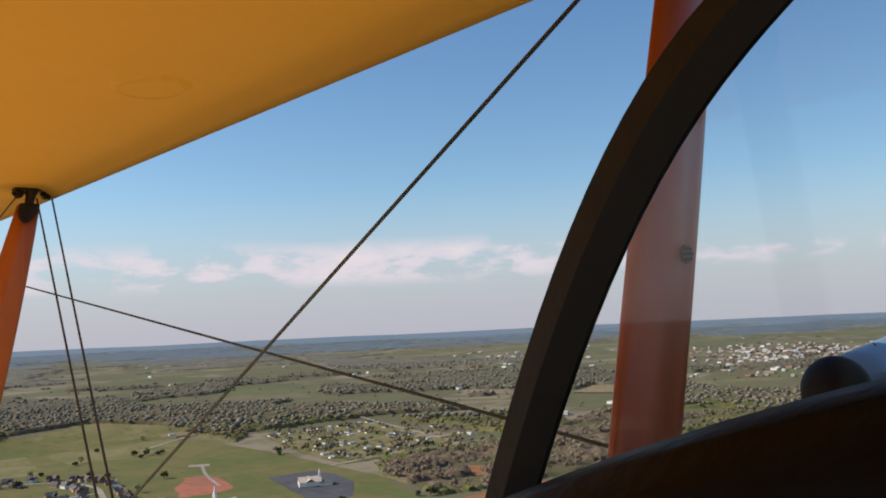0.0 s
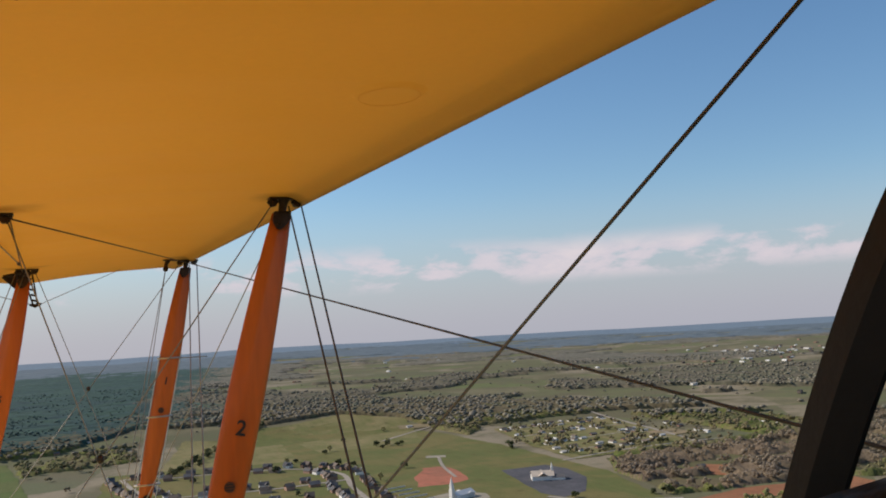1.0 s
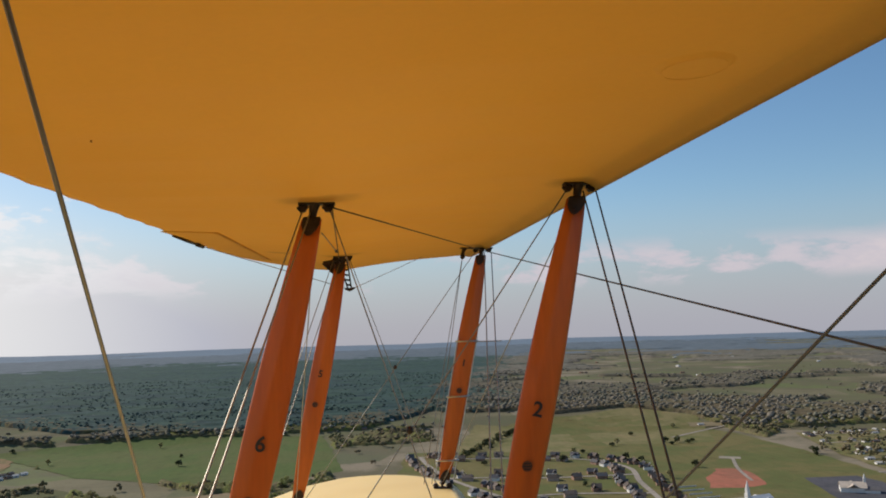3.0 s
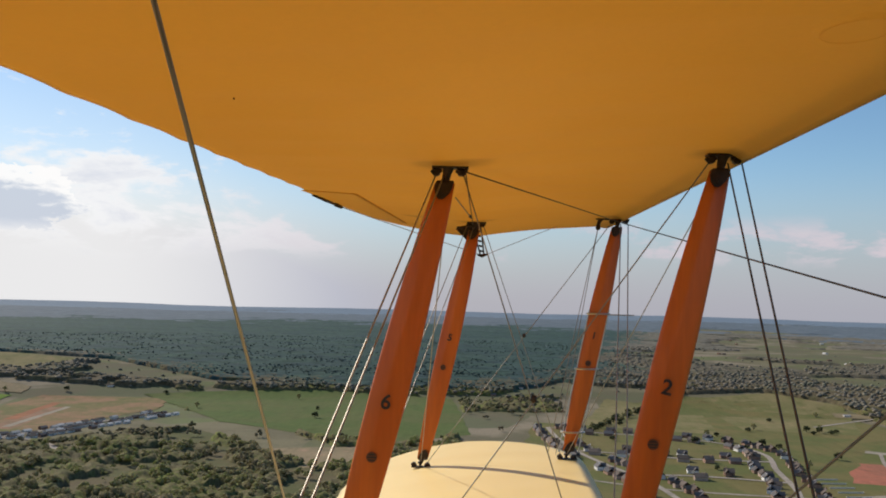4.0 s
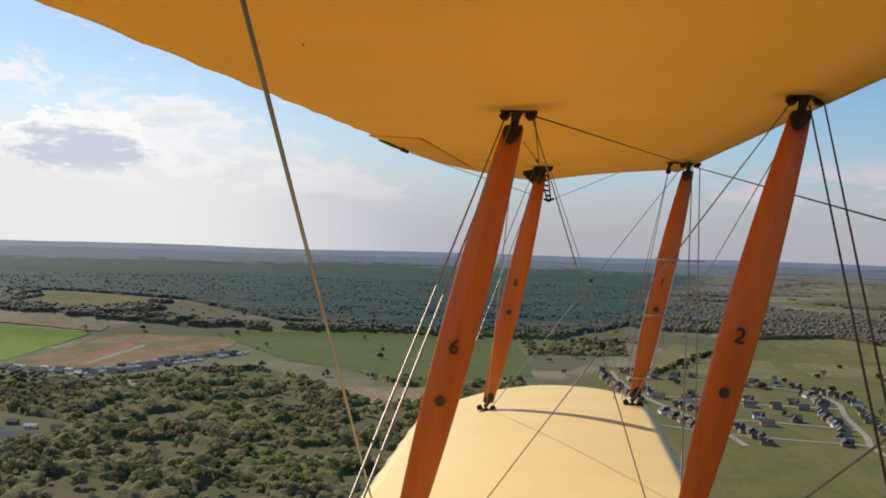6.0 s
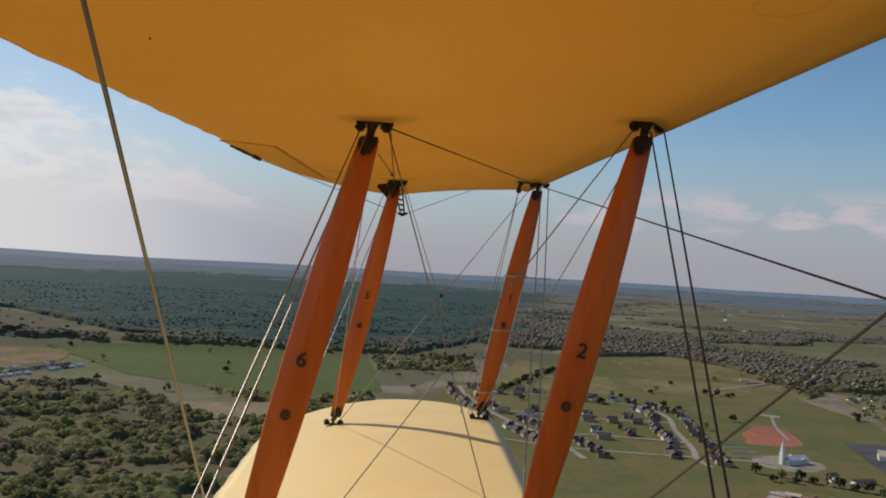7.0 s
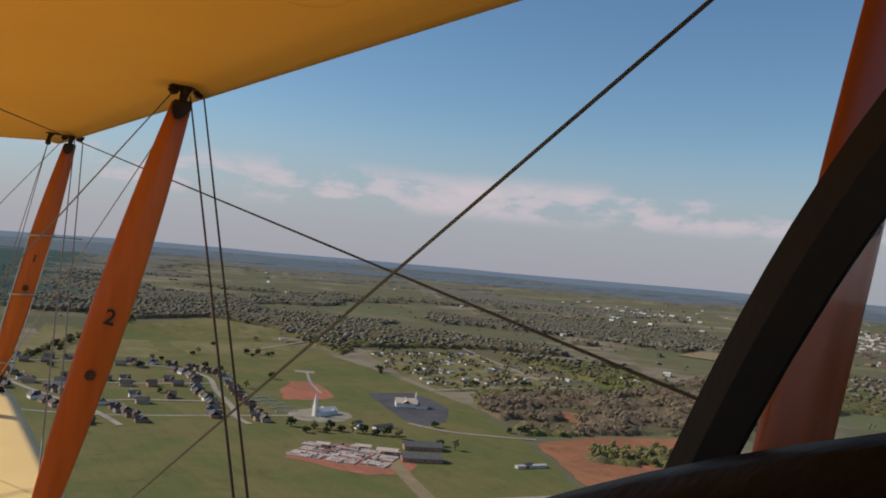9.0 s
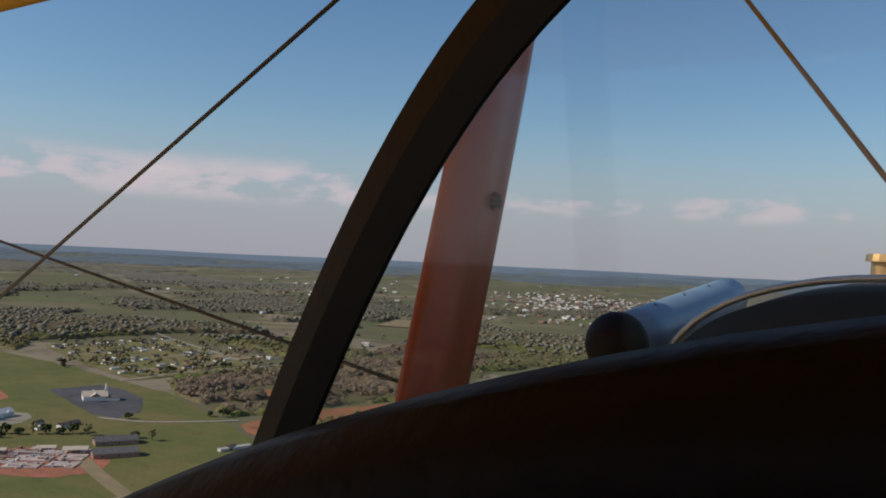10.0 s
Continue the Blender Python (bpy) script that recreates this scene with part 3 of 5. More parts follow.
bm = bmesh.new()
outer, inner_edge = arch(0.128, -0.13, -7.12, 0.262), arch(0.1059, -0.443, -6.93, 0.236)
loops = []
for (y, z), (u, v) in zip(outer, inner_edge):
    loops.append([Vector((0.300, y, z)), Vector((0.296, (y + u) / 2, (z + v) / 2)), Vector((0.2985, u, v)), Vector((0.301, u, v)), Vector((0.306, y, z))])
rings(bm, loops)
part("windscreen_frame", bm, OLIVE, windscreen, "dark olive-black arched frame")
bm = bmesh.new()
pane = [Vector((0.2995, y, z)) for y, z in inner_edge]
bm.faces.new([bm.verts.new(p) for p in pane])
bmesh.ops.solidify(bm, geom=bm.faces[:], thickness=0.003)
glass = part("windscreen_pane", bm, GLASS, windscreen, "clear glass pane")
glass.visible_shadow = False

# on the nose: a blue-grey cylinder with a dark rounded end, a brass cap and a slanting brace cable
engine = tagged(new("engine_cylinder"), "blue-grey painted cylinder with a dark rounded cap")
engine.parent = biplane
a, b = Vector((1.24, 0.47, -0.102)), Vector((1.85, 0.53, -0.045))
bm = bmesh.new()
tube(bm, [a.lerp(b, i / 6) for i in range(7)], 0.042, 20)
part("cylinder_barrel", bm, BLUE_METAL, engine, "blue-grey barrel", smooth=True)
bm = bmesh.new()
bmesh.ops.create_uvsphere(bm, u_segments=20, v_segments=12, radius=0.048, matrix=Matrix.Translation(a) @ Matrix.Diagonal((0.9, 1, 1, 1)))
part("end_cap", bm, BLACK_PAINT, engine, "dark rounded cap", smooth=True)
for k in (0.25, 0.5, 0.75):
    bm = bmesh.new()
    q = a.lerp(b, k)
    tube(bm, [q + Vector((0.02 * i - 0.03, 0.041 * math.cos(radians(40 + 28 * i)) * -0.6, 0.041 * math.sin(radians(40 + 28 * i)))) for i in range(4)], 0.003, 6)
    part("cooling_slot", bm, INK, engine, "dark slot")
bm = bmesh.new()
m = pose(1.6, 0.185, 0.0)
for r, d, z in ((0.030, 0.03, 0.0), (0.024, 0.03, 0.025), (0.032, 0.012, 0.045)):
    bmesh.ops.create_cone(bm, cap_ends=True, segments=18, radius1=r, radius2=r * 0.94, depth=d, matrix=m @ pose(0, 0, z))
part("filler_cap", bm, BRASS, biplane, "worn brass filler cap")
cable((0.80, 0.225, 0.35), (0.50, -0.125, -0.075), "slanting steel brace cable", 0.002)


# ---- the land ----
GROUND = -200.0


def land(x, y):
    """Height of the ground: level farmland, a little rolling farther out, falling away with the earth's curve."""
    r = math.hypot(x, y)
    h = GROUND - r * r / 1.27e7
    if r > 1500:
        h += ramp(r, 1500, 4500) * (11 * noise.noise(Vector((x / 1500, y / 1500, 3.1))) + 4 * noise.noise(Vector((x / 480, y / 480, 7.7))))
        h += ramp(r, 6000, 18000) * 55 * noise.noise(Vector((x / 5200, y / 5200, 1.7)))
    return h


def stand(x, y, turn=0.0, lift=0.0):
    """Where a thing stands on the land. Past 1.8 km the land is drawn in towards the cockpit, and things with it, so that it ends within 5 km."""
    r = max(1.0, math.hypot(x, y))
    c = 1.0 if r < 1800 else (1800 / r) ** 0.63
    return Matrix.Translation(Vector((x, y, land(x, y) + lift)) * c) @ pose(0, 0, 0, 0, 0, turn) @ Matrix.Scale(c, 4)


def surveyed(me, points):
    """Keeps the true plan of a stretch of land on its mesh, as the coordinates of its materials."""
    me.attributes.new("survey", "FLOAT_VECTOR", "POINT").data.foreach_set("vector", np.asarray(points, float).reshape(-1))


def survey(n):
    node = n.add("Attribute")
    node.attribute_name = "survey"
    return node.outputs["Vector"]


def plan(x, y):
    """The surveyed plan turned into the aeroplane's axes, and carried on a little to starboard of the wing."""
    a = radians(1.6)
    x, y = x * math.cos(a) + y * math.sin(a), y * math.cos(a) - x * math.sin(a)
    x += 55 * ramp(math.degrees(math.atan2(x, y)), 6, 20)
    far = max(0.0, (math.hypot(x, y) - 1800) / 3100)
    far = 200 / max(9.0, 200 - 161 * far ** 1.5)
    return x * far, y * far


def turned(poly):
    return [plan(*p) for p in poly]


def ground_material():
    m = bpy.data.materials.new("farmland")
    m.use_nodes = True
    n = Nodes(m.node_tree)
    where = survey(n)
    cells = n.add("TexVoronoi")
    n.put(cells.inputs["Vector"], where)
    cells.inputs["Scale"].default_value = 0.0042
    pick = n.add("SeparateColor")
    n.put(pick.inputs[0], cells.outputs["Color"])
    ramp = n.add("ValToRGB")
    n.put(ramp.inputs[0], pick.outputs[0])
    ramp.color_ramp.interpolation = "CONSTANT"
    stops = ((0.0, (0.135, 0.135, 0.070)), (0.3, (0.175, 0.155, 0.092)), (0.48, (0.118, 0.122, 0.066)), (0.62, (0.235, 0.195, 0.135)), (0.82, (0.132, 0.148, 0.064)))
    for i, (at, c) in enumerate(stops):
        e = ramp.color_ramp.elements[i] if i < 2 else ramp.color_ramp.elements.new(at)
        e.position, e.color = at, (*c, 1)
    broad = n.noise(where, 0.006, 5.0, 0.6)
    mid = n.noise(where, 0.03, 5.0, 0.6)
    small = n.noise(where, 0.25, 4.0, 0.6)
    c = n.mix(n.span(broad, 0.42, 0.62), ramp.outputs[0], (0.13, 0.115, 0.07))
    c = n.mix(n.span(mid, 0.5, 0.75, 0.0, 0.7), c, (0.098, 0.104, 0.060))
    s = n.vec("SCALE", c)
    n.put(s.node.inputs["Scale"], n.math("ADD", 0.7, n.math("MULTIPLY", small, 0.6)))
    p = n.add("BsdfPrincipled")
    n.put(p.inputs["Base Color"], s)
    p.inputs["Roughness"].default_value = 0.95
    p.inputs["Specular IOR Level"].default_value = 0.1
    n.put(n.add("OutputMaterial").inputs[0], p.outputs[0])
    return m


def sheet(name, radii, sides, mat):
    bm = bmesh.new()
    flat = [Vector((r * math.sin(a), r * math.cos(a), 0)) for r in radii for a in (i * math.tau / sides for i in range(sides))] + [Vector((0, 0, 0))]
    placed = [stand(p.x, p.y).translation for p in flat]
    rings(bm, [placed[i:i + sides] for i in range(0, len(flat) - 1, sides)], caps=False)
    c = bm.verts.new((0, 0, GROUND))
    bm.verts.ensure_lookup_table()
    for i in range(sides):
        bm.faces.new((bm.verts[i], bm.verts[(i + 1) % sides], c))
    ob = finish(name, bm, mat, None, True)
    surveyed(ob.data, flat)
    return ob


ground = tagged(sheet("ground", [120 * (27000 / 120) ** (i / 150) for i in range(151)], 300, ground_material()), "spring farmland of green fields, brown stubble and woods", "ground", kind="structure")


def field_material(name, a, b, scale=0.02, grain=0.4):
    """Grass or soil: two colours in broad patches, dry spots, fine streaks."""
    m = bpy.data.materials.new(name)
    m.use_nodes = True
    n = Nodes(m.node_tree)
    where = n.add("TexCoord").outputs["Object"]
    warp = n.noise(where, scale * 0.45, 6.0, 0.62, 0.6)
    spots = n.noise(where, scale * 2.2, 6.0, 0.68, 0.3)
    streak = n.add("Mapping")
    n.put(streak.inputs[0], where)
    streak.inputs["Rotation"].default_value = (0, 0, 0.6)
    streak.inputs["Scale"].default_value = (1.0, 0.12, 1.0)
    lines = n.noise(streak.outputs[0], 0.12, 4.0, 0.6)
    fine = n.noise(where, grain, 4.0, 0.6)
    dry = tuple(c * f for c, f in zip(a, (1.35, 1.12, 1.25)))
    dark = tuple(c * 0.68 for c in b)
    c = n.mix(n.span(warp, 0.38, 0.62), a, b)
    c = n.mix(n.span(spots, 0.52, 0.72, 0.0, 0.75), c, dry)
    c = n.mix(n.span(spots, 0.46, 0.3, 0.0, 0.75), c, dark)
    amount = n.math("ADD", 0.55, n.math("ADD", n.math("MULTIPLY", fine, 0.55), n.math("MULTIPLY", lines, 0.35)))
    s = n.vec("SCALE", c)
    n.put(s.node.inputs["Scale"], amount)
    p = n.add("BsdfPrincipled")
    n.put(p.inputs["Base Color"], s)
    p.inputs["Roughness"].default_value = 0.95
    p.inputs["Specular IOR Level"].default_value = 0.08
    n.put(n.add("OutputMaterial").inputs[0], p.outputs[0])
    return m


FIELDS = {
    "bright_green": field_material("young_wheat", (0.15, 0.22, 0.035), (0.13, 0.20, 0.035)),
    "green": field_material("pasture", (0.112, 0.122, 0.042), (0.16, 0.135, 0.054)),
    "pale_green": field_material("dry_pasture", (0.20, 0.17, 0.08), (0.14, 0.138, 0.052)),
    "deep_green": field_material("lush_pasture", (0.085, 0.118, 0.035), (0.105, 0.118, 0.042)),
    "wood_floor": field_material("wood_floor", (0.10, 0.105, 0.045), (0.13, 0.105, 0.06)),
    "brown": field_material("stubble", (0.26, 0.20, 0.12), (0.21, 0.17, 0.10)),
    "red": field_material("red_clay", (0.36, 0.135, 0.085), (0.29, 0.125, 0.08), 0.04),
    "bare": field_material("bare_earth", (0.25, 0.15, 0.095), (0.20, 0.135, 0.08), 0.04),
    "soil": field_material("ploughed_soil", (0.30, 0.135, 0.07), (0.24, 0.11, 0.06)),
    "building_site": field_material("levelled_earth", (0.24, 0.15, 0.085), (0.13, 0.13, 0.05), 0.03),
    "asphalt": field_material("asphalt", (0.095, 0.092, 0.10), (0.075, 0.075, 0.082), 0.05),
    "concrete": field_material("concrete", (0.33, 0.29, 0.24), (0.26, 0.23, 0.19), 0.05),
    "slab": field_material("pinkish_slab", (0.46, 0.37, 0.33), (0.38, 0.30, 0.26), 0.08, 0.8),
    "gravel": field_material("pale_gravel", (0.30, 0.27, 0.21), (0.25, 0.22, 0.17), 0.05),
}


LAYER = [0]


def patch(name, corners, kind, label, lift=0.5, wobble=6.0):
    """A stretch of ground with softly uneven edges, draped on the land."""
    LAYER[0] += 1
    lift = 0.1 + 0.02 * LAYER[0]
    corners = turned(corners)
    pts = []
    k = len(corners)
    for i in range(k):
        a, b = Vector((*corners[i], 0)), Vector((*corners[(i + 1) % k], 0))
        steps = max(2, int((b - a).length / 18))
        side = Vector((a.y - b.y, b.x - a.x, 0)).normalized()
        for j in range(steps):
            p = a.lerp(b, j / steps)
            p += side * wobble * noise.noise(p / 40)
            pts.append((p.x, p.y))
    bm = bmesh.new()
    bm.faces.new([bm.verts.new((x, y, 0)) for x, y in pts])
    for axis in (0, 1):
        lo, hi = min(p[axis] for p in pts), max(p[axis] for p in pts)
        for i in range(1, int((hi - lo) / 110) + 1):
            at = [0, 0, 0]
            at[axis] = lo + 110 * i
            bmesh.ops.bisect_plane(bm, geom=bm.verts[:] + bm.edges[:] + bm.faces[:], plane_co=at, plane_no=(1 - axis, axis, 0))
    bmesh.ops.triangulate(bm, faces=bm.faces[:])
    for v in bm.verts:
        v.co = stand(v.co.x, v.co.y, 0.0, lift + 0.0016 * max(0.0, v.co.xy.length - 1300)).translation
    for f in bm.faces:
        if f.normal.z < 0:
            f.normal_flip()
    return tagged(finish(name, bm, FIELDS[kind], None, True), label, "field", kind="structure")


def smooth_line(points, step=12.0):
    """Points along a rounded line through the given ones."""
    pts = [Vector((*p, 0)) for p in points]
    out = []
    for i in range(len(pts) - 1):
        p0, p1, p2, p3 = pts[max(i - 1, 0)], pts[i], pts[i + 1], pts[min(i + 2, len(pts) - 1)]
        n = max(2, int((p2 - p1).length / step))
        for j in range(n):
            t = j / n
            out.append(0.5 * ((2 * p1) + (p2 - p0) * t + (2 * p0 - 5 * p1 + 4 * p2 - p3) * t * t + (3 * p1 - p0 - 3 * p2 + p3) * t ** 3))
    out.append(pts[-1])
    return out


def road(points, width, kind="concrete", label="pale concrete road", lift=1.0):
    LAYER[0] += 1
    lift = 0.1 + 0.02 * LAYER[0]
    bm = bmesh.new()
    line = smooth_line(turned(points))
    loops = []
    for i, p in enumerate(line):
        d = (line[min(i + 1, len(line) - 1)] - line[max(i - 1, 0)]).normalized()
        n = Vector((-d.y, d.x, 0)) * width / 2
        loops.append([stand(q.x, q.y, 0.0, lift + 0.0016 * max(0.0, q.xy.length - 1300)).translation for q in (p - n, p, p + n)])
    rings(bm, loops, close=False)
    return tagged(finish("road", bm, FIELDS[kind], None, True), label, "road", kind="structure")


# fields, roads and yards
patch("wood_floor", [(-800, 900), (-640, 1060), (-540, 1240), (-480, 1290), (-230, 1040), (-100, 900), (-40, 560), (-520, 500)], "wood_floor", "shaded brown-green woodland floor")
patch("wood_floor", [(600, 985), (575, 830), (640, 815), (880, 790), (1380, 960), (1400, 1300), (1000, 1100), (819, 1070), (660, 1100)], "wood_floor", "shaded brown-green woodland floor")
patch("wheat_field", [(-1480, 1700), (-955, 1602), (-870, 1215), (-1180, 1090)], "bright_green", "bright green field of young wheat")
patch("stubble_field", [(-1500, 1900), (-1250, 1880), (-1000, 1745), (-960, 1640), (-1480, 1730)], "brown", "brown stubble field")
patch("building_plot", [(-850, 1185), (-905, 1620), (-660, 1650), (-620, 1490), (-700, 1150)], "building_site", "levelled brown building plot with red earth")
patch("bare_strip", [(-760, 1210), (-800, 1460), (-770, 1465), (-725, 1215)], "bare", "strip of bare brown-red earth", 1.0)
patch("bare_strip", [(-790, 1300), (-830, 1520), (-812, 1522), (-770, 1305)], "soil", "strip of bare red soil", 1.0, 3)
patch("bare_strip", [(-748, 1230), (-778, 1470), (-768, 1472), (-737, 1233)], "gravel", "pale gravel strip", 1.0, 3)
patch("pasture", [(-640, 1780), (-738, 1700), (-464, 1368), (-188, 1211), (-60, 1330), (-120, 1800), (-400, 1900)], "deep_green", "wide green pasture")
patch("pasture", [(-1460, 2340), (-1157, 2290), (-1200, 2040), (-1450, 2050)], "pale_green", "far pale green pasture", 1.2)
patch("stubble_field", [(-345, 1135), (-205, 1185), (-150, 1090), (-244, 1020)], "brown", "dry brown clearing")
patch("meadow", [(-60, 580), (455, 575), (540, 790), (600, 1010), (610, 1300), (600, 1600), (500, 1950), (330, 2000), (180, 1700), (330, 1250), (330, 1010), (-40, 900)], "green", "open green meadow round the church")
patch("dry_meadow", [(350, 1500), (520, 1480), (640, 1900), (560, 2100), (360, 1950)], "pale_green", "dry yellow-green meadow", 0.9)
patch("dry_meadow", [(120, 1480), (300, 1400), (340, 1750), (200, 1900)], "pale_green", "dry yellow-green meadow", 0.9)
patch("lawn", [(60, 880), (330, 880), (400, 1080), (330, 1420), (40, 1500), (10, 1150)], "green", "lawns of the housing estate", 0.7)
patch("clay_patch", [(350, 1066), (366, 1120), (412, 1215), (432, 1205), (448, 1160), (425, 1075), (385, 1060)], "red", "patch of bare orange-red clay", 1.0, 12)
patch("gravel_pad", [(316, 962), (324, 935), (345, 920), (372, 925), (392, 945), (400, 972), (388, 995), (362, 1004), (332, 992)], "gravel", "pale gravel church yard", 1.0, 3)
patch("gravel_pad", [(452, 1300), (480, 1285), (488, 1305), (462, 1322)], "gravel", "pale gravel pad", 1.0, 1)
patch("car_park", [(490, 1110), (452, 930), (462, 890), (500, 905), (552, 985), (566, 1060), (560, 1108)], "asphalt", "dark asphalt car park", 1.0, 2)
patch("red_earth", [(246, 772), (296, 694), (330, 690), (360, 718), (364, 768), (326, 818), (282, 822)], "red", "red earth round the building site", 0.9, 8)
patch("ploughed_field", [(545, 780), (640, 806), (790, 775), (770, 650), (610, 505), (452, 490), (490, 640)], "soil", "ploughed red-brown field", 1.0)
patch("stubble_field", [(1560, 1560), (1640, 1400), (1800, 1450), (1720, 1620)], "brown", "far tan field", 1.5)
patch("village_green", [(620, 1120), (860, 1130), (965, 1570), (700, 1560), (640, 1300)], "pale_green", "grass lots between the village houses", 0.7)
patch("ball_field", [(860, 1230), (930, 1230), (930, 1300), (870, 1300)], "brown", "bare sandy ball field", 1.2, 3)
patch("bare_yard", [(560, 1720), (680, 1690), (690, 1760), (575, 1780)], "brown", "tan bare yard", 1.2)
patch("car_park", [(-640, 770), (-525, 742), (-512, 785), (-628, 812)], "asphalt", "dark asphalt car park among the woods", 1.0, 2)
patch("red_earth", [(640, 930), (720, 960), (760, 900), (690, 870)], "soil", "reddish bare earth", 0.9)
for pts, w in (([(60, 655), (212, 626), (330, 604), (465, 588), (560, 540), (640, 480)], 10),
               ([(600, 1125), (720, 1150), (860, 1145), (960, 1120), (1080, 1080)], 7), ([(856, 1133), (900, 1300), (965, 1572), (1000, 1700)], 8),
               ([(418, 1104), (440, 1200), (470, 1290)], 5), ([(60, 1040), (160, 985), (330, 960), (350, 930)], 6),
               ([(448, 905), (480, 850), (560, 800)], 7), ([(655, 1205), (760, 1208), (860, 1212)], 5), ([(665, 1305), (780, 1315), (890, 1328)], 5), ([(680, 1412), (800, 1420), (912, 1428)], 5), ([(695, 1517), (820, 1528), (940, 1538)], 5), ([(470, 1560), (620, 1700), (760, 1800)], 7),
               ([(-705, 1120), (-650, 1270), (-600, 1440)], 9), ([(-900, 1150), (-760, 1130), (-640, 1130), (-560, 1050)], 8)):
    road(pts, w)
road([(305, 560), (318, 640), (345, 745), (368, 790)], 14, "brown", "tan dirt drive to the building site")
# streets of the housing estate
STREETS = ([(60, 1440), (130, 1400), (200, 1385), (280, 1340), (310, 1250), (290, 1130), (275, 1020), (262, 960), (262, 920)],
           [(60, 1440), (70, 1330), (90, 1220), (120, 1120), (150, 1020), (160, 930)],
           [(90, 1220), (150, 1210), (210, 1190), (300, 1190)], [(140, 1060), (200, 1070), (280, 1050)])
for pts in STREETS:
    road(pts, 7.5, "concrete", "pale concrete street")


def inside(p, poly):
    hit = False
    for (x1, y1), (x2, y2) in zip(poly, poly[1:] + poly[:1]):
        if (y1 > p[1]) != (y2 > p[1]) and p[0] < (x2 - x1) * (p[1] - y1) / (y2 - y1) + x1:
            hit = not hit
    return hit


CLEAR = ([(-1500, 1930), (-955, 1760), (-600, 1780), (-560, 1420), (-520, 1280), (-640, 1080), (-900, 1080), (-1250, 1050)],
         [(-700, 1760), (-738, 1700), (-464, 1368), (-188, 1211), (-60, 1330), (-110, 1820), (-420, 1880)],
         [(-1470, 2340), (-1150, 2290), (-1200, 2030), (-1460, 2040)], [(-345, 1140), (-200, 1190), (-145, 1090), (-244, 1015)],
         [(80, 560), (620, 380), (640, 560), (800, 660), (800, 790), (640, 815), (560, 800), (610, 1000), (640, 1100), (640, 1300), (620, 1650), (640, 1950), (540, 2120), (330, 2020), (100, 1850),
          (90, 1480), (0, 1500), (0, 1150), (50, 870)],
         [(600, 1110), (980, 1110), (1020, 1600), (690, 1580)], [(1540, 1570), (1640, 1380), (1820, 1440), (1720, 1640)])
WOODS = ([(-760, 930), (-640, 1060), (-540, 1240), (-480, 1280), (-235, 1030), (-120, 900), (-80, 620), (-480, 560)],
         [(600, 985), (575, 830), (640, 815), (880, 790), (1350, 1000), (1360, 1270), (1000, 1090), (819, 1060), (660, 1090)],
         [(545, 705), (600, 665), (670, 645), (720, 690), (655, 740), (590, 735)], [(-700, 1900), (-1150, 1990), (-1100, 1850), (-650, 1790)])
THICK = [(-2600, 2000), (-1500, 2380), (-1100, 2330), (-700, 2000), (-120, 1900), (60, 2080), (260, 2500), (700, 4600), (-2600, 4600)]
CLEAR, WOODS, THICK = [turned(p) for p in CLEAR], [turned(p) for p in WOODS], turned(THICK)
SPARSE = CLEAR[5:6]


YARD = plan(-578, 782)


def woodland(x, y):
    """How wooded the land is, 0 to 1."""
    p = (x, y)
    if math.hypot(x - YARD[0], y - YARD[1]) < 78:
        return 0.0
    for poly in WOODS:
        if inside(p, poly):
            return 0.95 if noise.noise(Vector((x / 75, y / 75, 2.0))) < 0.12 else 0.1
    for poly in CLEAR:
        if inside(p, poly):
            return 0.16 if poly in SPARSE else 0.0
    r, a = math.hypot(x, y), math.degrees(math.atan2(x, y))
    wide, fine = (260, 95) if r < 1900 else (520, 210)       # broader belts and fields out on the plain
    v = noise.noise(Vector((x / wide, y / wide, 1.3))) + 0.65 * noise.noise(Vector((x / fine, y / fine, 5.3)))
    if r > 3600:
        v = 0.6 * v + noise.noise(Vector((x / 1300, y / 1300, 4.4)))
    if inside(p, THICK):
        return 0.93
    if 53 < a < 70 and 2900 < r < 5400:     # the town
        return 0.95 if v > 0.25 else 0.05
    edge = 0.02 - 0.7 * ramp(r, 6000, 13000)
    return 0.95 if v > edge else (0.10 if v > -0.2 else 0.03)


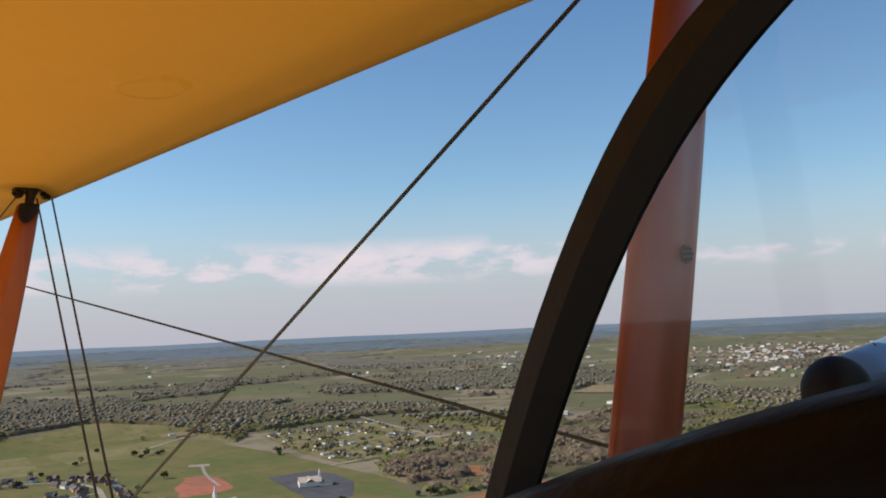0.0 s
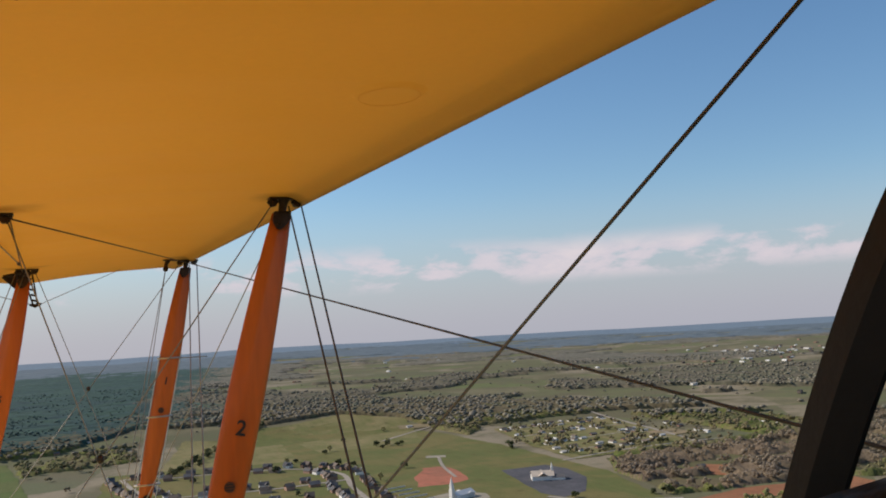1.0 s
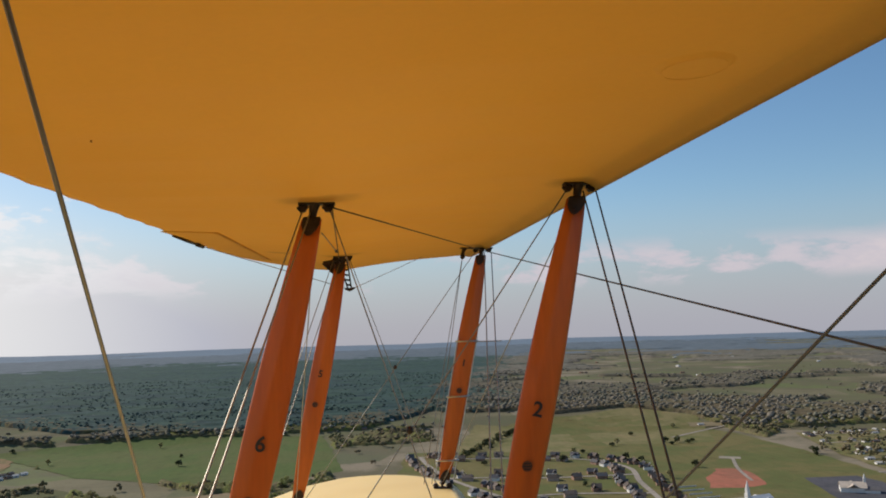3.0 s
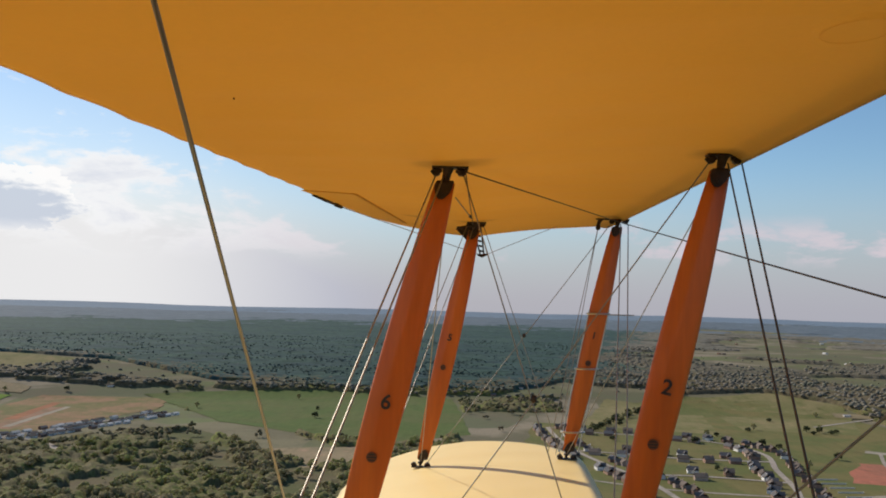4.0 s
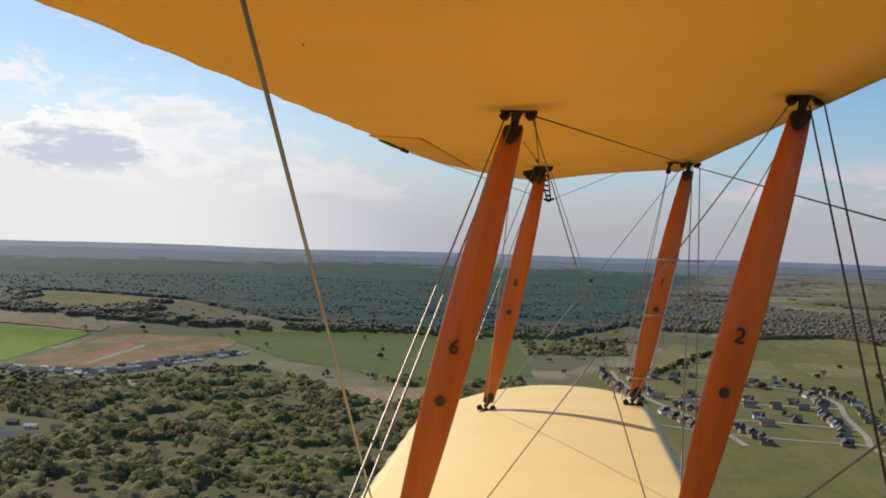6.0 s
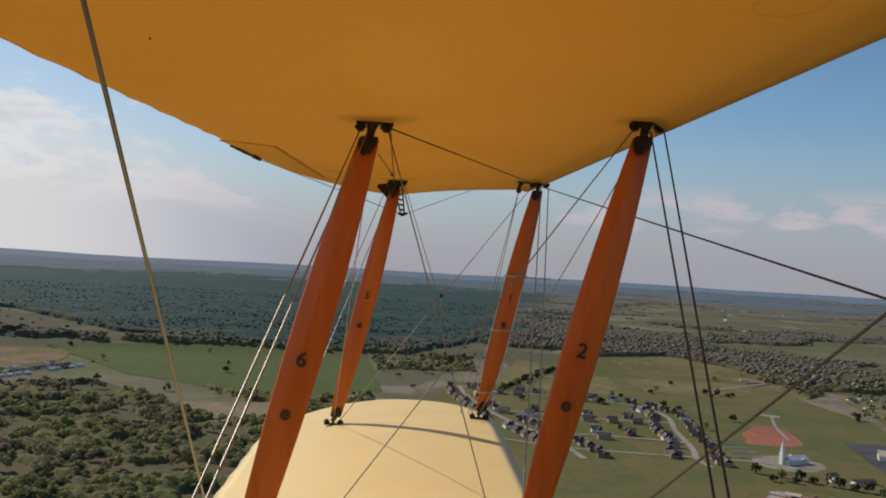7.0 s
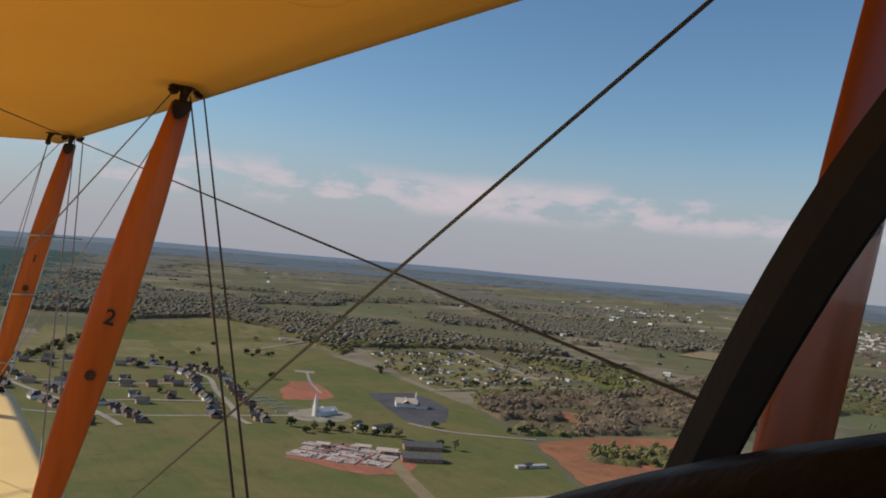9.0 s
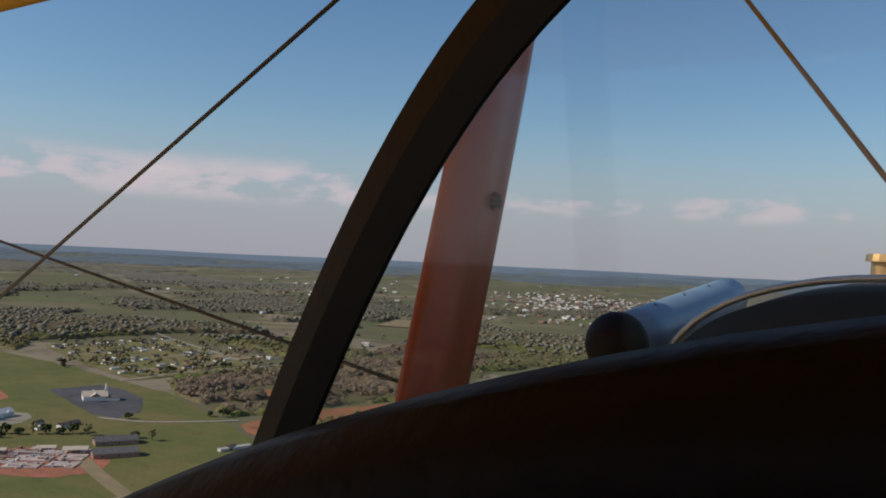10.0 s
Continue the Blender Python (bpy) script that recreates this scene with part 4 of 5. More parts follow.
def leaf_material(name, stops, grain=0.022, brown=(0.21, 0.165, 0.12), gaps=0.0, thin=0.0, mottle=0.9, depth=0.4, sheet_of_land=False):
    """Foliage in patches of colour; gaps: how open the twigs are."""
    m = bpy.data.materials.new(name)
    m.use_nodes = True
    n = Nodes(m.node_tree)
    ramp = n.add("ValToRGB")
    where = survey(n) if sheet_of_land else n.add("TexCoord").outputs["Object"]
    patchy = n.span(n.noise(where, grain, 4.0, 0.65), 0.3, 0.7, smooth=False)
    n.put(ramp.inputs[0], n.math("ADD", n.math("MULTIPLY", patchy, 0.65), n.math("MULTIPLY", n.add("NewGeometry").outputs["Random Per Island"], 0.35)))
    for i, (at, c) in enumerate(stops):
        e = ramp.color_ramp.elements[i] if i < 2 else ramp.color_ramp.elements.new(at)
        e.position, e.color = at, (*c, 1)
    broad = n.noise(where, 0.006, 3.0)
    small = n.noise(where, mottle, 4.0, 0.7)
    c = n.mix(n.span(broad, 0.4, 0.62, 0.0, 0.5), ramp.outputs[0], brown)
    s = n.vec("SCALE", c)
    n.put(s.node.inputs["Scale"], n.span(small, 0.3, 0.7, 1 - depth, 1 + depth))
    p = n.add("BsdfPrincipled")
    n.put(p.inputs["Base Color"], s)
    p.inputs["Roughness"].default_value = 0.9
    p.inputs["Specular IOR Level"].default_value = 0.1
    t = n.add("BsdfTranslucent")
    n.put(t.inputs["Color"], s)
    both = n.add("MixShader")
    both.inputs[0].default_value = thin
    n.put(both.inputs[1], p.outputs[0])
    n.put(both.inputs[2], t.outputs[0])
    out = both.outputs[0]
    if gaps:
        holes = n.add("MixShader")
        n.put(holes.inputs[0], n.span(n.noise(where, 1.1, 2.0, 0.6), 0.62 - 0.3 * gaps, 0.72 - 0.3 * gaps, 0.12, 0.9))
        n.put(holes.inputs[1], out)
        n.put(holes.inputs[2], n.add("BsdfTransparent").outputs[0])
        out = holes.outputs[0]
    n.put(n.add("OutputMaterial").inputs[0], out)
    return m


SPRING = leaf_material("spring_foliage", ((0.0, (0.177, 0.201, 0.066)), (0.3, (0.248, 0.276, 0.090)), (0.5, (0.307, 0.265, 0.149)), (0.72, (0.319, 0.345, 0.099)), (1.0, (0.224, 0.230, 0.094))), grain=0.055, brown=(0.295, 0.230, 0.160), gaps=0.25, thin=0.42)
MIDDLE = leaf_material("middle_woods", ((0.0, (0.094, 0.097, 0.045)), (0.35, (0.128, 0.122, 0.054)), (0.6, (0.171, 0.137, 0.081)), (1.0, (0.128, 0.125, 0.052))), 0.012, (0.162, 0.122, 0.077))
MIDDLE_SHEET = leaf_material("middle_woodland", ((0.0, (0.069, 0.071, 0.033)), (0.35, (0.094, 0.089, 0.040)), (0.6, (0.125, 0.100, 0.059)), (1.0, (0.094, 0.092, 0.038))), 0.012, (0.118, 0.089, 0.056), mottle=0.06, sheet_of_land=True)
# The next five wood colours pale and blue with distance: haze painted in.
FAR_HAZED_WOOD = leaf_material("far_woods", ((0.0, (0.112, 0.116, 0.084)), (0.4, (0.142, 0.138, 0.100)), (0.7, (0.190, 0.164, 0.124)), (1.0, (0.140, 0.146, 0.096))), 0.009, (0.176, 0.150, 0.122), mottle=0.07)
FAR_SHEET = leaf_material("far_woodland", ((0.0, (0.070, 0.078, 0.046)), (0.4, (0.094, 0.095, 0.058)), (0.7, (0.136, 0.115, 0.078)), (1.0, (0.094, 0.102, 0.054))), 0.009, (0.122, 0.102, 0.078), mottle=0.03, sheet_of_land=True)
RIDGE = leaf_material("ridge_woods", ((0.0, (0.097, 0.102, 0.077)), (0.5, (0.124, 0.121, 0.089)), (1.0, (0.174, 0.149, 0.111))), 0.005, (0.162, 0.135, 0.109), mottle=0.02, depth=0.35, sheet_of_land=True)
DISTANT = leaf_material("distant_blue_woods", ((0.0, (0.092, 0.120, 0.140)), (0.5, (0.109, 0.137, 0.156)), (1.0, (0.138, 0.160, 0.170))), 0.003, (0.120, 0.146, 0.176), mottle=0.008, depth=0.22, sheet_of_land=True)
PALE_HAZED_WOOD = leaf_material("pale_blue_woods", ((0.0, (0.134, 0.180, 0.230)), (0.5, (0.148, 0.196, 0.246)), (1.0, (0.168, 0.210, 0.250))), 0.0012, (0.153, 0.196, 0.246), mottle=0.02, depth=0.14, sheet_of_land=True)
# Cloud shadow over the left distance, painted into these two wood colours.
CLOUD_SHADE_WOOD = leaf_material("dark_pine_woods", ((0.0, (0.028, 0.050, 0.050)), (0.4, (0.037, 0.062, 0.060)), (0.62, (0.042, 0.077, 0.058)), (1.0, (0.056, 0.092, 0.074))), 0.005, (0.040, 0.068, 0.074), mottle=0.03, depth=0.34, sheet_of_land=True)
CLOUD_SHADE_CROWNS = leaf_material("deep_woods", ((0.0, (0.048, 0.078, 0.072)), (0.4, (0.064, 0.096, 0.084)), (0.7, (0.080, 0.110, 0.090)), (1.0, (0.074, 0.116, 0.086))), 0.007, (0.070, 0.100, 0.098), mottle=0.07)
CANOPY = leaf_material("spring_canopy", ((0.0, (0.055, 0.070, 0.019)), (0.3, (0.088, 0.108, 0.026)), (0.52, (0.130, 0.109, 0.050)), (0.75, (0.130, 0.151, 0.034)), (1.0, (0.088, 0.097, 0.029))), 0.06, (0.120, 0.095, 0.064), mottle=0.4, depth=0.45, sheet_of_land=True)
BARE_CANOPY = leaf_material("bare_canopy", ((0.0, (0.092, 0.072, 0.043)), (0.4, (0.131, 0.099, 0.062)), (0.7, (0.156, 0.115, 0.078)), (1.0, (0.119, 0.107, 0.049))), 0.06, (0.149, 0.107, 0.076), mottle=0.4, depth=0.45, sheet_of_land=True)
BARE_TWIGS = leaf_material("bare_twigs", ((0.0, (0.218, 0.172, 0.115)), (0.4, (0.287, 0.23, 0.161)), (0.7, (0.322, 0.253, 0.184)), (1.0, (0.241, 0.23, 0.115))), 0.055, (0.287, 0.218, 0.161), gaps=0.4, thin=0.25)
DARK_LEAF = leaf_material("dark_foliage", ((0.0, (0.04, 0.055, 0.022)), (0.5, (0.055, 0.07, 0.026)), (1.0, (0.075, 0.085, 0.032))), thin=0.3)
BARK = material("bark", (0.07, 0.055, 0.04), 0.9, 0, 0.3, 2.0)

# a rough clump: 12 points, 20 faces
G = (1 + 5 ** 0.5) / 2
CLUMP_V = np.array([(-1, G, 0), (1, G, 0), (-1, -G, 0), (1, -G, 0), (0, -1, G), (0, 1, G), (0, -1, -G), (0, 1, -G), (G, 0, -1), (G, 0, 1), (-G, 0, -1), (-G, 0, 1)]) / math.hypot(1, G)
CLUMP_F = np.array([(0, 11, 5), (0, 5, 1), (0, 1, 7), (0, 7, 10), (0, 10, 11), (1, 5, 9), (5, 11, 4), (11, 10, 2), (10, 7, 6), (7, 1, 8),
                    (3, 9, 4), (3, 4, 2), (3, 2, 6), (3, 6, 8), (3, 8, 9), (4, 9, 5), (2, 4, 11), (6, 2, 10), (8, 6, 7), (9, 8, 1)])


def clump_mesh(name, centres, sizes, mat, rough=0.36):
    """Many rough clumps in one mesh."""
    rng = np.random.default_rng(len(centres))
    k = len(centres)
    centres, sizes = np.asarray(centres, float), np.asarray(sizes, float)
    v = CLUMP_V[None] * (1 + rng.uniform(-rough, rough, (k, 12, 1)))
    turn = rng.uniform(0, math.tau, k)
    c, s = np.cos(turn)[:, None], np.sin(turn)[:, None]
    v = np.stack((v[..., 0] * c - v[..., 1] * s, v[..., 0] * s + v[..., 1] * c, v[..., 2]), -1)
    v = v * sizes[:, None] + centres[:, None]
    f = (CLUMP_F[None] + 12 * np.arange(k)[:, None, None]).reshape(-1)
    me = bpy.data.meshes.new(name)
    me.vertices.add(12 * k)
    me.vertices.foreach_set("co", v.reshape(-1))
    me.loops.add(60 * k)
    me.loops.foreach_set("vertex_index", f)
    me.polygons.add(20 * k)
    me.polygons.foreach_set("loop_start", np.arange(0, 60 * k, 3))
    me.polygons.foreach_set("loop_total", np.full(20 * k, 3))
    me.update(calc_edges=True)
    me.materials.append(mat)
    return me


def plant_woods():
    rng = random.Random(5)
    near, middle, far, bare, deep = ([[], []] for i in range(5))
    lo, hi = radians(-52), radians(84)
    r = 520.0
    while r < 4600:
        step = 11.5 if r < 1250 else (13.5 if r < 1800 else (15 if r < 2800 else 24))
        n = int(r * (hi - lo) / step)
        for i in range(n):
            a = lo + (hi - lo) * (i + rng.random()) / n
            q = r + rng.uniform(-0.5, 0.5) * step
            x, y = q * math.sin(a), q * math.cos(a)
            cover = woodland(x, y)
            if rng.random() > (0.62 if cover > 0.5 and r < 1800 else cover):
                continue
            z = land(x, y)
            if r < 1800:
                tall = noise.noise(Vector((x / 70, y / 70, 8.0)))
                kind = rng.random()
                h = (rng.uniform(8, 13) + 7 * max(0, tall)) if kind < 0.7 else rng.uniform(4, 7)
                w = h * rng.uniform(0.42, 0.62)
                pieces = (15 if kind < 0.7 else 7) if r < 1250 else 6
                brown = inside((x, y), WOODS[1])
                c, s = bare if brown else (near if r < 1250 else middle)
                h *= 1.15 if brown or inside((x, y), WOODS[2]) else 1.0
                for j in range(pieces):
                    b, d = rng.random() * math.tau, w * math.sqrt(rng.uniform(0.0, 0.85))
                    k = w * rng.uniform(0.24, 0.46) * (1.2 if r > 1250 else 1)
                    c.append((x + d * math.cos(b), y + d * math.sin(b), z + h * (0.95 - 0.5 * (d / w) ** 2) * rng.uniform(0.62, 1.0)))
                    s.append((k, k, k * rng.uniform(0.65, 0.95)))
            else:
                thick = inside((x, y), THICK)
                belt = noise.noise(Vector((x / 240, y / 90, 7.7))) > -0.08
                if rng.random() > ((0.42 if belt else 0.06) if thick else (0.45 if cover > 0.5 else 0.25)):
                    continue
                k = rng.uniform(3.5, 7) if cover > 0.5 else rng.uniform(2.5, 5)
                # crowns inside THICK get the colour with cloud shadow in it
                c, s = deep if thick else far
                m = stand(x, y, 0.0, (8.5 if cover > 0.5 else 2.0) + rng.uniform(-1.5, 1.5))
                k *= m.to_scale().x * (0.62 if thick else 1.0)
                c.append(tuple(m.translation))
                s.append((k, k, k * rng.uniform(0.5, 0.8)))
        r += step * 0.92
    for name, (c, s), m, label in (("near_woods", near, SPRING, "mixed spring woodland of brown, olive and fresh green crowns"),
                                   ("bare_woods", bare, BARE_TWIGS, "tall brown leafless woods beside the red field"),
                                   ("middle_woods", middle, MIDDLE, "mixed spring woodland between the fields"),
                                   ("deep_woods", deep, CLOUD_SHADE_CROWNS, "woodland crowns coloured dark blue-green for cloud shadow"),
                                   ("far_woods", far, FAR_HAZED_WOOD, "scattered crowns over the far woodland, paled for haze")):
        tagged(new(name, clump_mesh(name, c, s, m)), label, "woods", kind="stuff")


plant_woods()


def canopy(name, r0, r1, step, growth, columns, rise, mats, label, limits=(), crowns=0.0):
    """The closed top of a wood, or of its undergrowth, as one uneven sheet."""
    lo, hi = radians(-52), radians(84)
    radii = [r0]
    while radii[-1] < r1:
        radii.append(min(r1, radii[-1] + step))
        step *= growth
    rng = np.random.default_rng(len(radii))
    verts, cover, flat = [], [], []
    for i, r in enumerate(radii):
        for j in range(columns + 1):
            a = lo + (hi - lo) * (j + rng.uniform(-0.3, 0.3)) / columns
            q = r + rng.uniform(-0.3, 0.3) * (r - radii[i - 1]) * (0 < i < len(radii) - 1)
            x, y = q * math.sin(a), q * math.cos(a)
            wood = i > 0 and (r > 15000 or woodland(x, y) > 0.5)
            near, wide = (14, 45) if crowns else (60, 230)
            bump = noise.noise(Vector((x / near, y / near, 4.0))) + 0.8 * noise.noise(Vector((x / wide, y / wide, 6.0)))
            if wood and crowns:
                gaps, points = noise.voronoi(Vector((x / crowns, y / crowns, 0.0)))
                own = 0.5 + 0.5 * noise.noise(points[0] * 7.3)
                bump += 2.3 * (0.45 + own) * max(0.0, 1 - (gaps[0] / 0.72) ** 2) - 0.9
            flat.append((x, y, 0))
            verts.append(stand(x, y, 0.0, rise * (1 + (0.55 if crowns else 0.35) * bump) if wood else -1.5 - 0.002 * max(0.0, r - 1500)).translation)
            cover.append(wood)
    k = columns + 1
    faces = []
    for i in range(len(radii) - 1):
        for j in range(columns):
            f = (i * k + j, i * k + j + 1, (i + 1) * k + j + 1, (i + 1) * k + j)
            if any(cover[c] for c in f):
                faces.append(f[::-1])
    me = bpy.data.meshes.new(name)
    me.from_pydata(verts, [], faces)
    surveyed(me, flat)
    me.polygons.foreach_set("use_smooth", [True] * len(me.polygons))
    for m in mats:
        me.materials.append(m)
    # limits: distances at which the next, hazier wood colour starts
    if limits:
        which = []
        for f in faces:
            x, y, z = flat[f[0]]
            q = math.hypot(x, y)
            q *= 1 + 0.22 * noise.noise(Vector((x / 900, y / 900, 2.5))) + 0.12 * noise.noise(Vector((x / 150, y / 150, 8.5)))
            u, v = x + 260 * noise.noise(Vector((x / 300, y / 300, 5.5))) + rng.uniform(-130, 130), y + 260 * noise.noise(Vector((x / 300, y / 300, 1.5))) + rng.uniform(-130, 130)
            # nearer faces in THICK take the wood colour darkened for cloud shadow
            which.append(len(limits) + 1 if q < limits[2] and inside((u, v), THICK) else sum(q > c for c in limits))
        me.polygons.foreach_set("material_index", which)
    elif len(mats) == 2:
        me.polygons.foreach_set("material_index", [inside(flat[f[0]][:2], WOODS[1]) for f in faces])
    return tagged(new(name, me), label, "woods", kind="stuff")


canopy("near_canopy", 520, 1200, 3.6, 1.0, 540, 4.6, [CANOPY, BARE_CANOPY], "closed olive and brown tops of the spring woods", crowns=13)
canopy("middle_canopy", 1190, 2000, 5.2, 1.0, 640, 5.2, [CANOPY, BARE_CANOPY], "olive and brown closed woodland between the fields", crowns=14)
canopy("far_canopy", 1990, 26500, 9, 1.0125, 640, 8, [MIDDLE_SHEET, FAR_SHEET, RIDGE, DISTANT, PALE_HAZED_WOOD, CLOUD_SHADE_WOOD], "closed woodland, coloured hazier towards the horizon and cloud-shaded at the left", (2600, 4200, 7500, 14000))


def build_tree(seed, height, width, mat):
    """A single field tree: tapered trunk with limbs, and a crown of many clumps."""
    rng = random.Random(seed)
    tree = tagged(new("tree"), "broad dark green field tree standing alone in the grass", "tree", "trees in the meadow")
    bm = bmesh.new()
    tube(bm, [(0, 0, -0.5), (0.1, 0, height * 0.25), (0, 0.1, height * 0.6)], [0.45, 0.33, 0.14], 7)
    centres, sizes = [], []
    for i in range(26):
        a, q = rng.random() * math.tau, math.sqrt(rng.random())
        z = height * rng.uniform(0.28, 0.9)
        k = width / 2 * q * (1 - 0.75 * abs(z / height - 0.55))
        centres.append((k * math.cos(a), k * math.sin(a), z))
        s = width * rng.uniform(0.11, 0.2)
        sizes.append((s, s, s * 0.85))
        if i % 4 == 0:
            tube(bm, [(0, 0, height * 0.3), (k * math.cos(a) * 0.8, k * math.sin(a) * 0.8, z)], [0.14, 0.05], 5)
    part("trunk", bm, BARK, tree)
    crown_ob = new("crown", clump_mesh("crown", centres, sizes, mat))
    crown_ob.parent = tree
    return tree


TREES = [build_tree(1, 11, 11, DARK_LEAF), build_tree(2, 8, 9, DARK_LEAF), build_tree(3, 13, 8, SPRING), build_tree(4, 6.5, 8, DARK_LEAF)]
rng = random.Random(11)
SPOTS = [(300, 905), (305, 872), (316, 880), (327, 868), (338, 884), (346, 872), (357, 866), (322, 892), (368, 860), (378, 850), (395, 830), (402, 842), (388, 845), (425, 790), (432, 770), (300, 1290), (330, 1330), (345, 1310), (280, 1400), (295, 1415), (250, 1330), (352, 1480), (365, 1500), (440, 1470),
         (455, 1490), (470, 1480), (462, 1510), (485, 1500), (440, 1500), (420, 1620), (520, 1700), (260, 1560), (240, 1600), (180, 1500), (210, 1650), (230, 1120), (390, 1230), (150, 1330), (330, 1150),
         (600, 1290), (610, 1310), (620, 1340), (640, 1180), (655, 1190), (700, 1165), (715, 1170), (760, 1160), (775, 1165), (800, 1160), (820, 1170), (740, 1250), (550, 840), (560, 830), (470, 880),
         (-560, 1520), (-350, 1560), (-330, 1450), (-250, 1600), (-420, 1700), (-200, 1400), (-900, 1700), (-700, 1720), (-1000, 1650)]
for i, (x, y) in enumerate(turned(SPOTS)):
    t = TREES[i % 4]
    m = stand(x, y, rng.uniform(0, 360))
    if i < 4:
        t.matrix_basis = m
    else:
        copy_thing(t, m)
# a hedge line of trees between the pastures
for i in range(84):
    f = i / 83
    x, y = plan(130 + 290 * f + rng.uniform(-9, 9), 1420 + 760 * f + rng.uniform(-9, 9))
    copy_thing(TREES[(i * 7) % 4], stand(x, y, rng.uniform(0, 360)))


# ---- houses ----
def roof_material(name, c):
    return material(name, c, 0.85, 0, 0.15, 0.4, 0, 3.0, 0.2, random_tint=0.25)


ROOF_DARK, ROOF_BROWN, ROOF_PALE = roof_material("dark_shingle", (0.12, 0.112, 0.112)), roof_material("brown_shingle", (0.145, 0.115, 0.095)), roof_material("pale_roof", (0.5, 0.48, 0.45))
BRICK = material("red_brown_brick", (0.30, 0.19, 0.14), 0.9, 0, 0.15, 0.5, 0, 4.0, 0.2, random_tint=0.25)
BRICK_PALE = material("pink_brick", (0.42, 0.32, 0.26), 0.9, 0, 0.15, 0.5, 0, 4.0, 0.2)
SIDING = material("white_siding", (0.72, 0.70, 0.66), 0.7, 0, 0.06, 0.5, 0, 4.0, 0.2)
ROOF_WHITE = material("white_roof", (0.68, 0.66, 0.64), 0.7, 0, 0.08, 0.4, 0, 3.0, 0.2)
TAN_ROOF = material("tan_metal_roof", (0.52, 0.43, 0.34), 0.6, 0, 0.1, 0.3, 0, 3.0)
DARK_GLASS = material("dark_window", (0.03, 0.035, 0.045), 0.15, 0, 0.05, 1.0)


def gable(bm, w, d, z0, rise, over_hang=0.5, m=Matrix()):
    """A pitched roof of some thickness over a w by d house, ridge along x."""
    a, b = w / 2 + over_hang, d / 2 + over_hang
    pts = [(-a, -b, z0), (a, -b, z0), (a, 0, z0 + rise), (-a, 0, z0 + rise), (a, b, z0), (-a, b, z0)]
    v = [bm.verts.new(m @ Vector(p)) for p in pts] + [bm.verts.new(m @ Vector((p[0], p[1], p[2] - 0.3))) for p in pts]
    for f in ((0, 1, 2, 3), (3, 2, 4, 5), (6, 9, 8, 7), (9, 11, 10, 8), (0, 6, 7, 1), (5, 4, 10, 11), (1, 7, 8, 2), (2, 8, 10, 4), (0, 3, 9, 6), (3, 5, 11, 9)):
        bm.faces.new([v[i] for i in f])


def build_house(w, d, h, rise, wall_mat, roof_mat, label, group, wing_side=1):
    house = tagged(new("house"), label, "house", group)
    bm = bmesh.new()
    box(bm, (w, d, h + 0.6), pose(0, 0, h / 2 - 0.3))
    if wing_side:
        box(bm, (w * 0.42, d * 0.75, h + 0.6), pose(w * 0.24 * wing_side, -d * 0.62, h / 2 - 0.3))
    part("wall", bm, wall_mat, house)
    bm = bmesh.new()
    gable(bm, w, d, h, rise)
    part("roof", bm, roof_mat, house)
    if wing_side:
        bm = bmesh.new()
        gable(bm, d * 0.95, w * 0.42, h, rise * 0.85, 0.4, pose(w * 0.24 * wing_side, -d * 0.52, 0, 0, 0, 90))
        part("wing_roof", bm, roof_mat, house)
        bm = bmesh.new()
        box(bm, (0.9, 0.9, 2.2), pose(-w * 0.3, d * 0.12, h + rise))
        part("chimney", bm, wall_mat, house)
    for k in (-0.3, 0.05):
        bm = bmesh.new()
        box(bm, (1.6, 0.12, 1.3), pose(w * k * (wing_side or 1), -d / 2 - 0.03, h * 0.5))
        part("window", bm, DARK_GLASS, house)
    return house


ESTATE = "houses of the estate"
KINDS = [build_house(14, 9, 4.2, 4.2, BRICK, ROOF_DARK, "brick house with a steep dark shingle roof", ESTATE),
         build_house(12, 10, 5.0, 4.6, BRICK, ROOF_BROWN, "brick house with a brown gabled roof", ESTATE, -1),
         build_house(13, 9, 4.6, 4.4, SIDING, ROOF_DARK, "white-sided house with a dark gabled roof", ESTATE),
         build_house(15, 10, 4.8, 4.0, BRICK_PALE, ROOF_BROWN, "pinkish brick house with a brown gabled roof", ESTATE, -1)]
VILLAGE = "houses of the village"
SMALL = [build_house(12, 7, 3.0, 1.8, SIDING, ROOF_PALE, "small white house with a pale roof", VILLAGE, 0),
         build_house(13, 8, 3.2, 2.4, SIDING, ROOF_BROWN, "small white house with a brown roof", VILLAGE, 0),
         build_house(11, 7, 3.2, 2.2, BRICK, ROOF_DARK, "small brick house with a dark roof", VILLAGE, 0)]


def settle(spots, kinds):
    used = set()
    for i, (x, y, turn) in enumerate(spots):
        x, y = plan(x, y)
        k = kinds[(i * 7 + i // 5) % len(kinds)]
        m = stand(x, y, turn)
        if k.name in used:
            copy_thing(k, m)
        else:
            k.matrix_basis = m
            used.add(k.name)


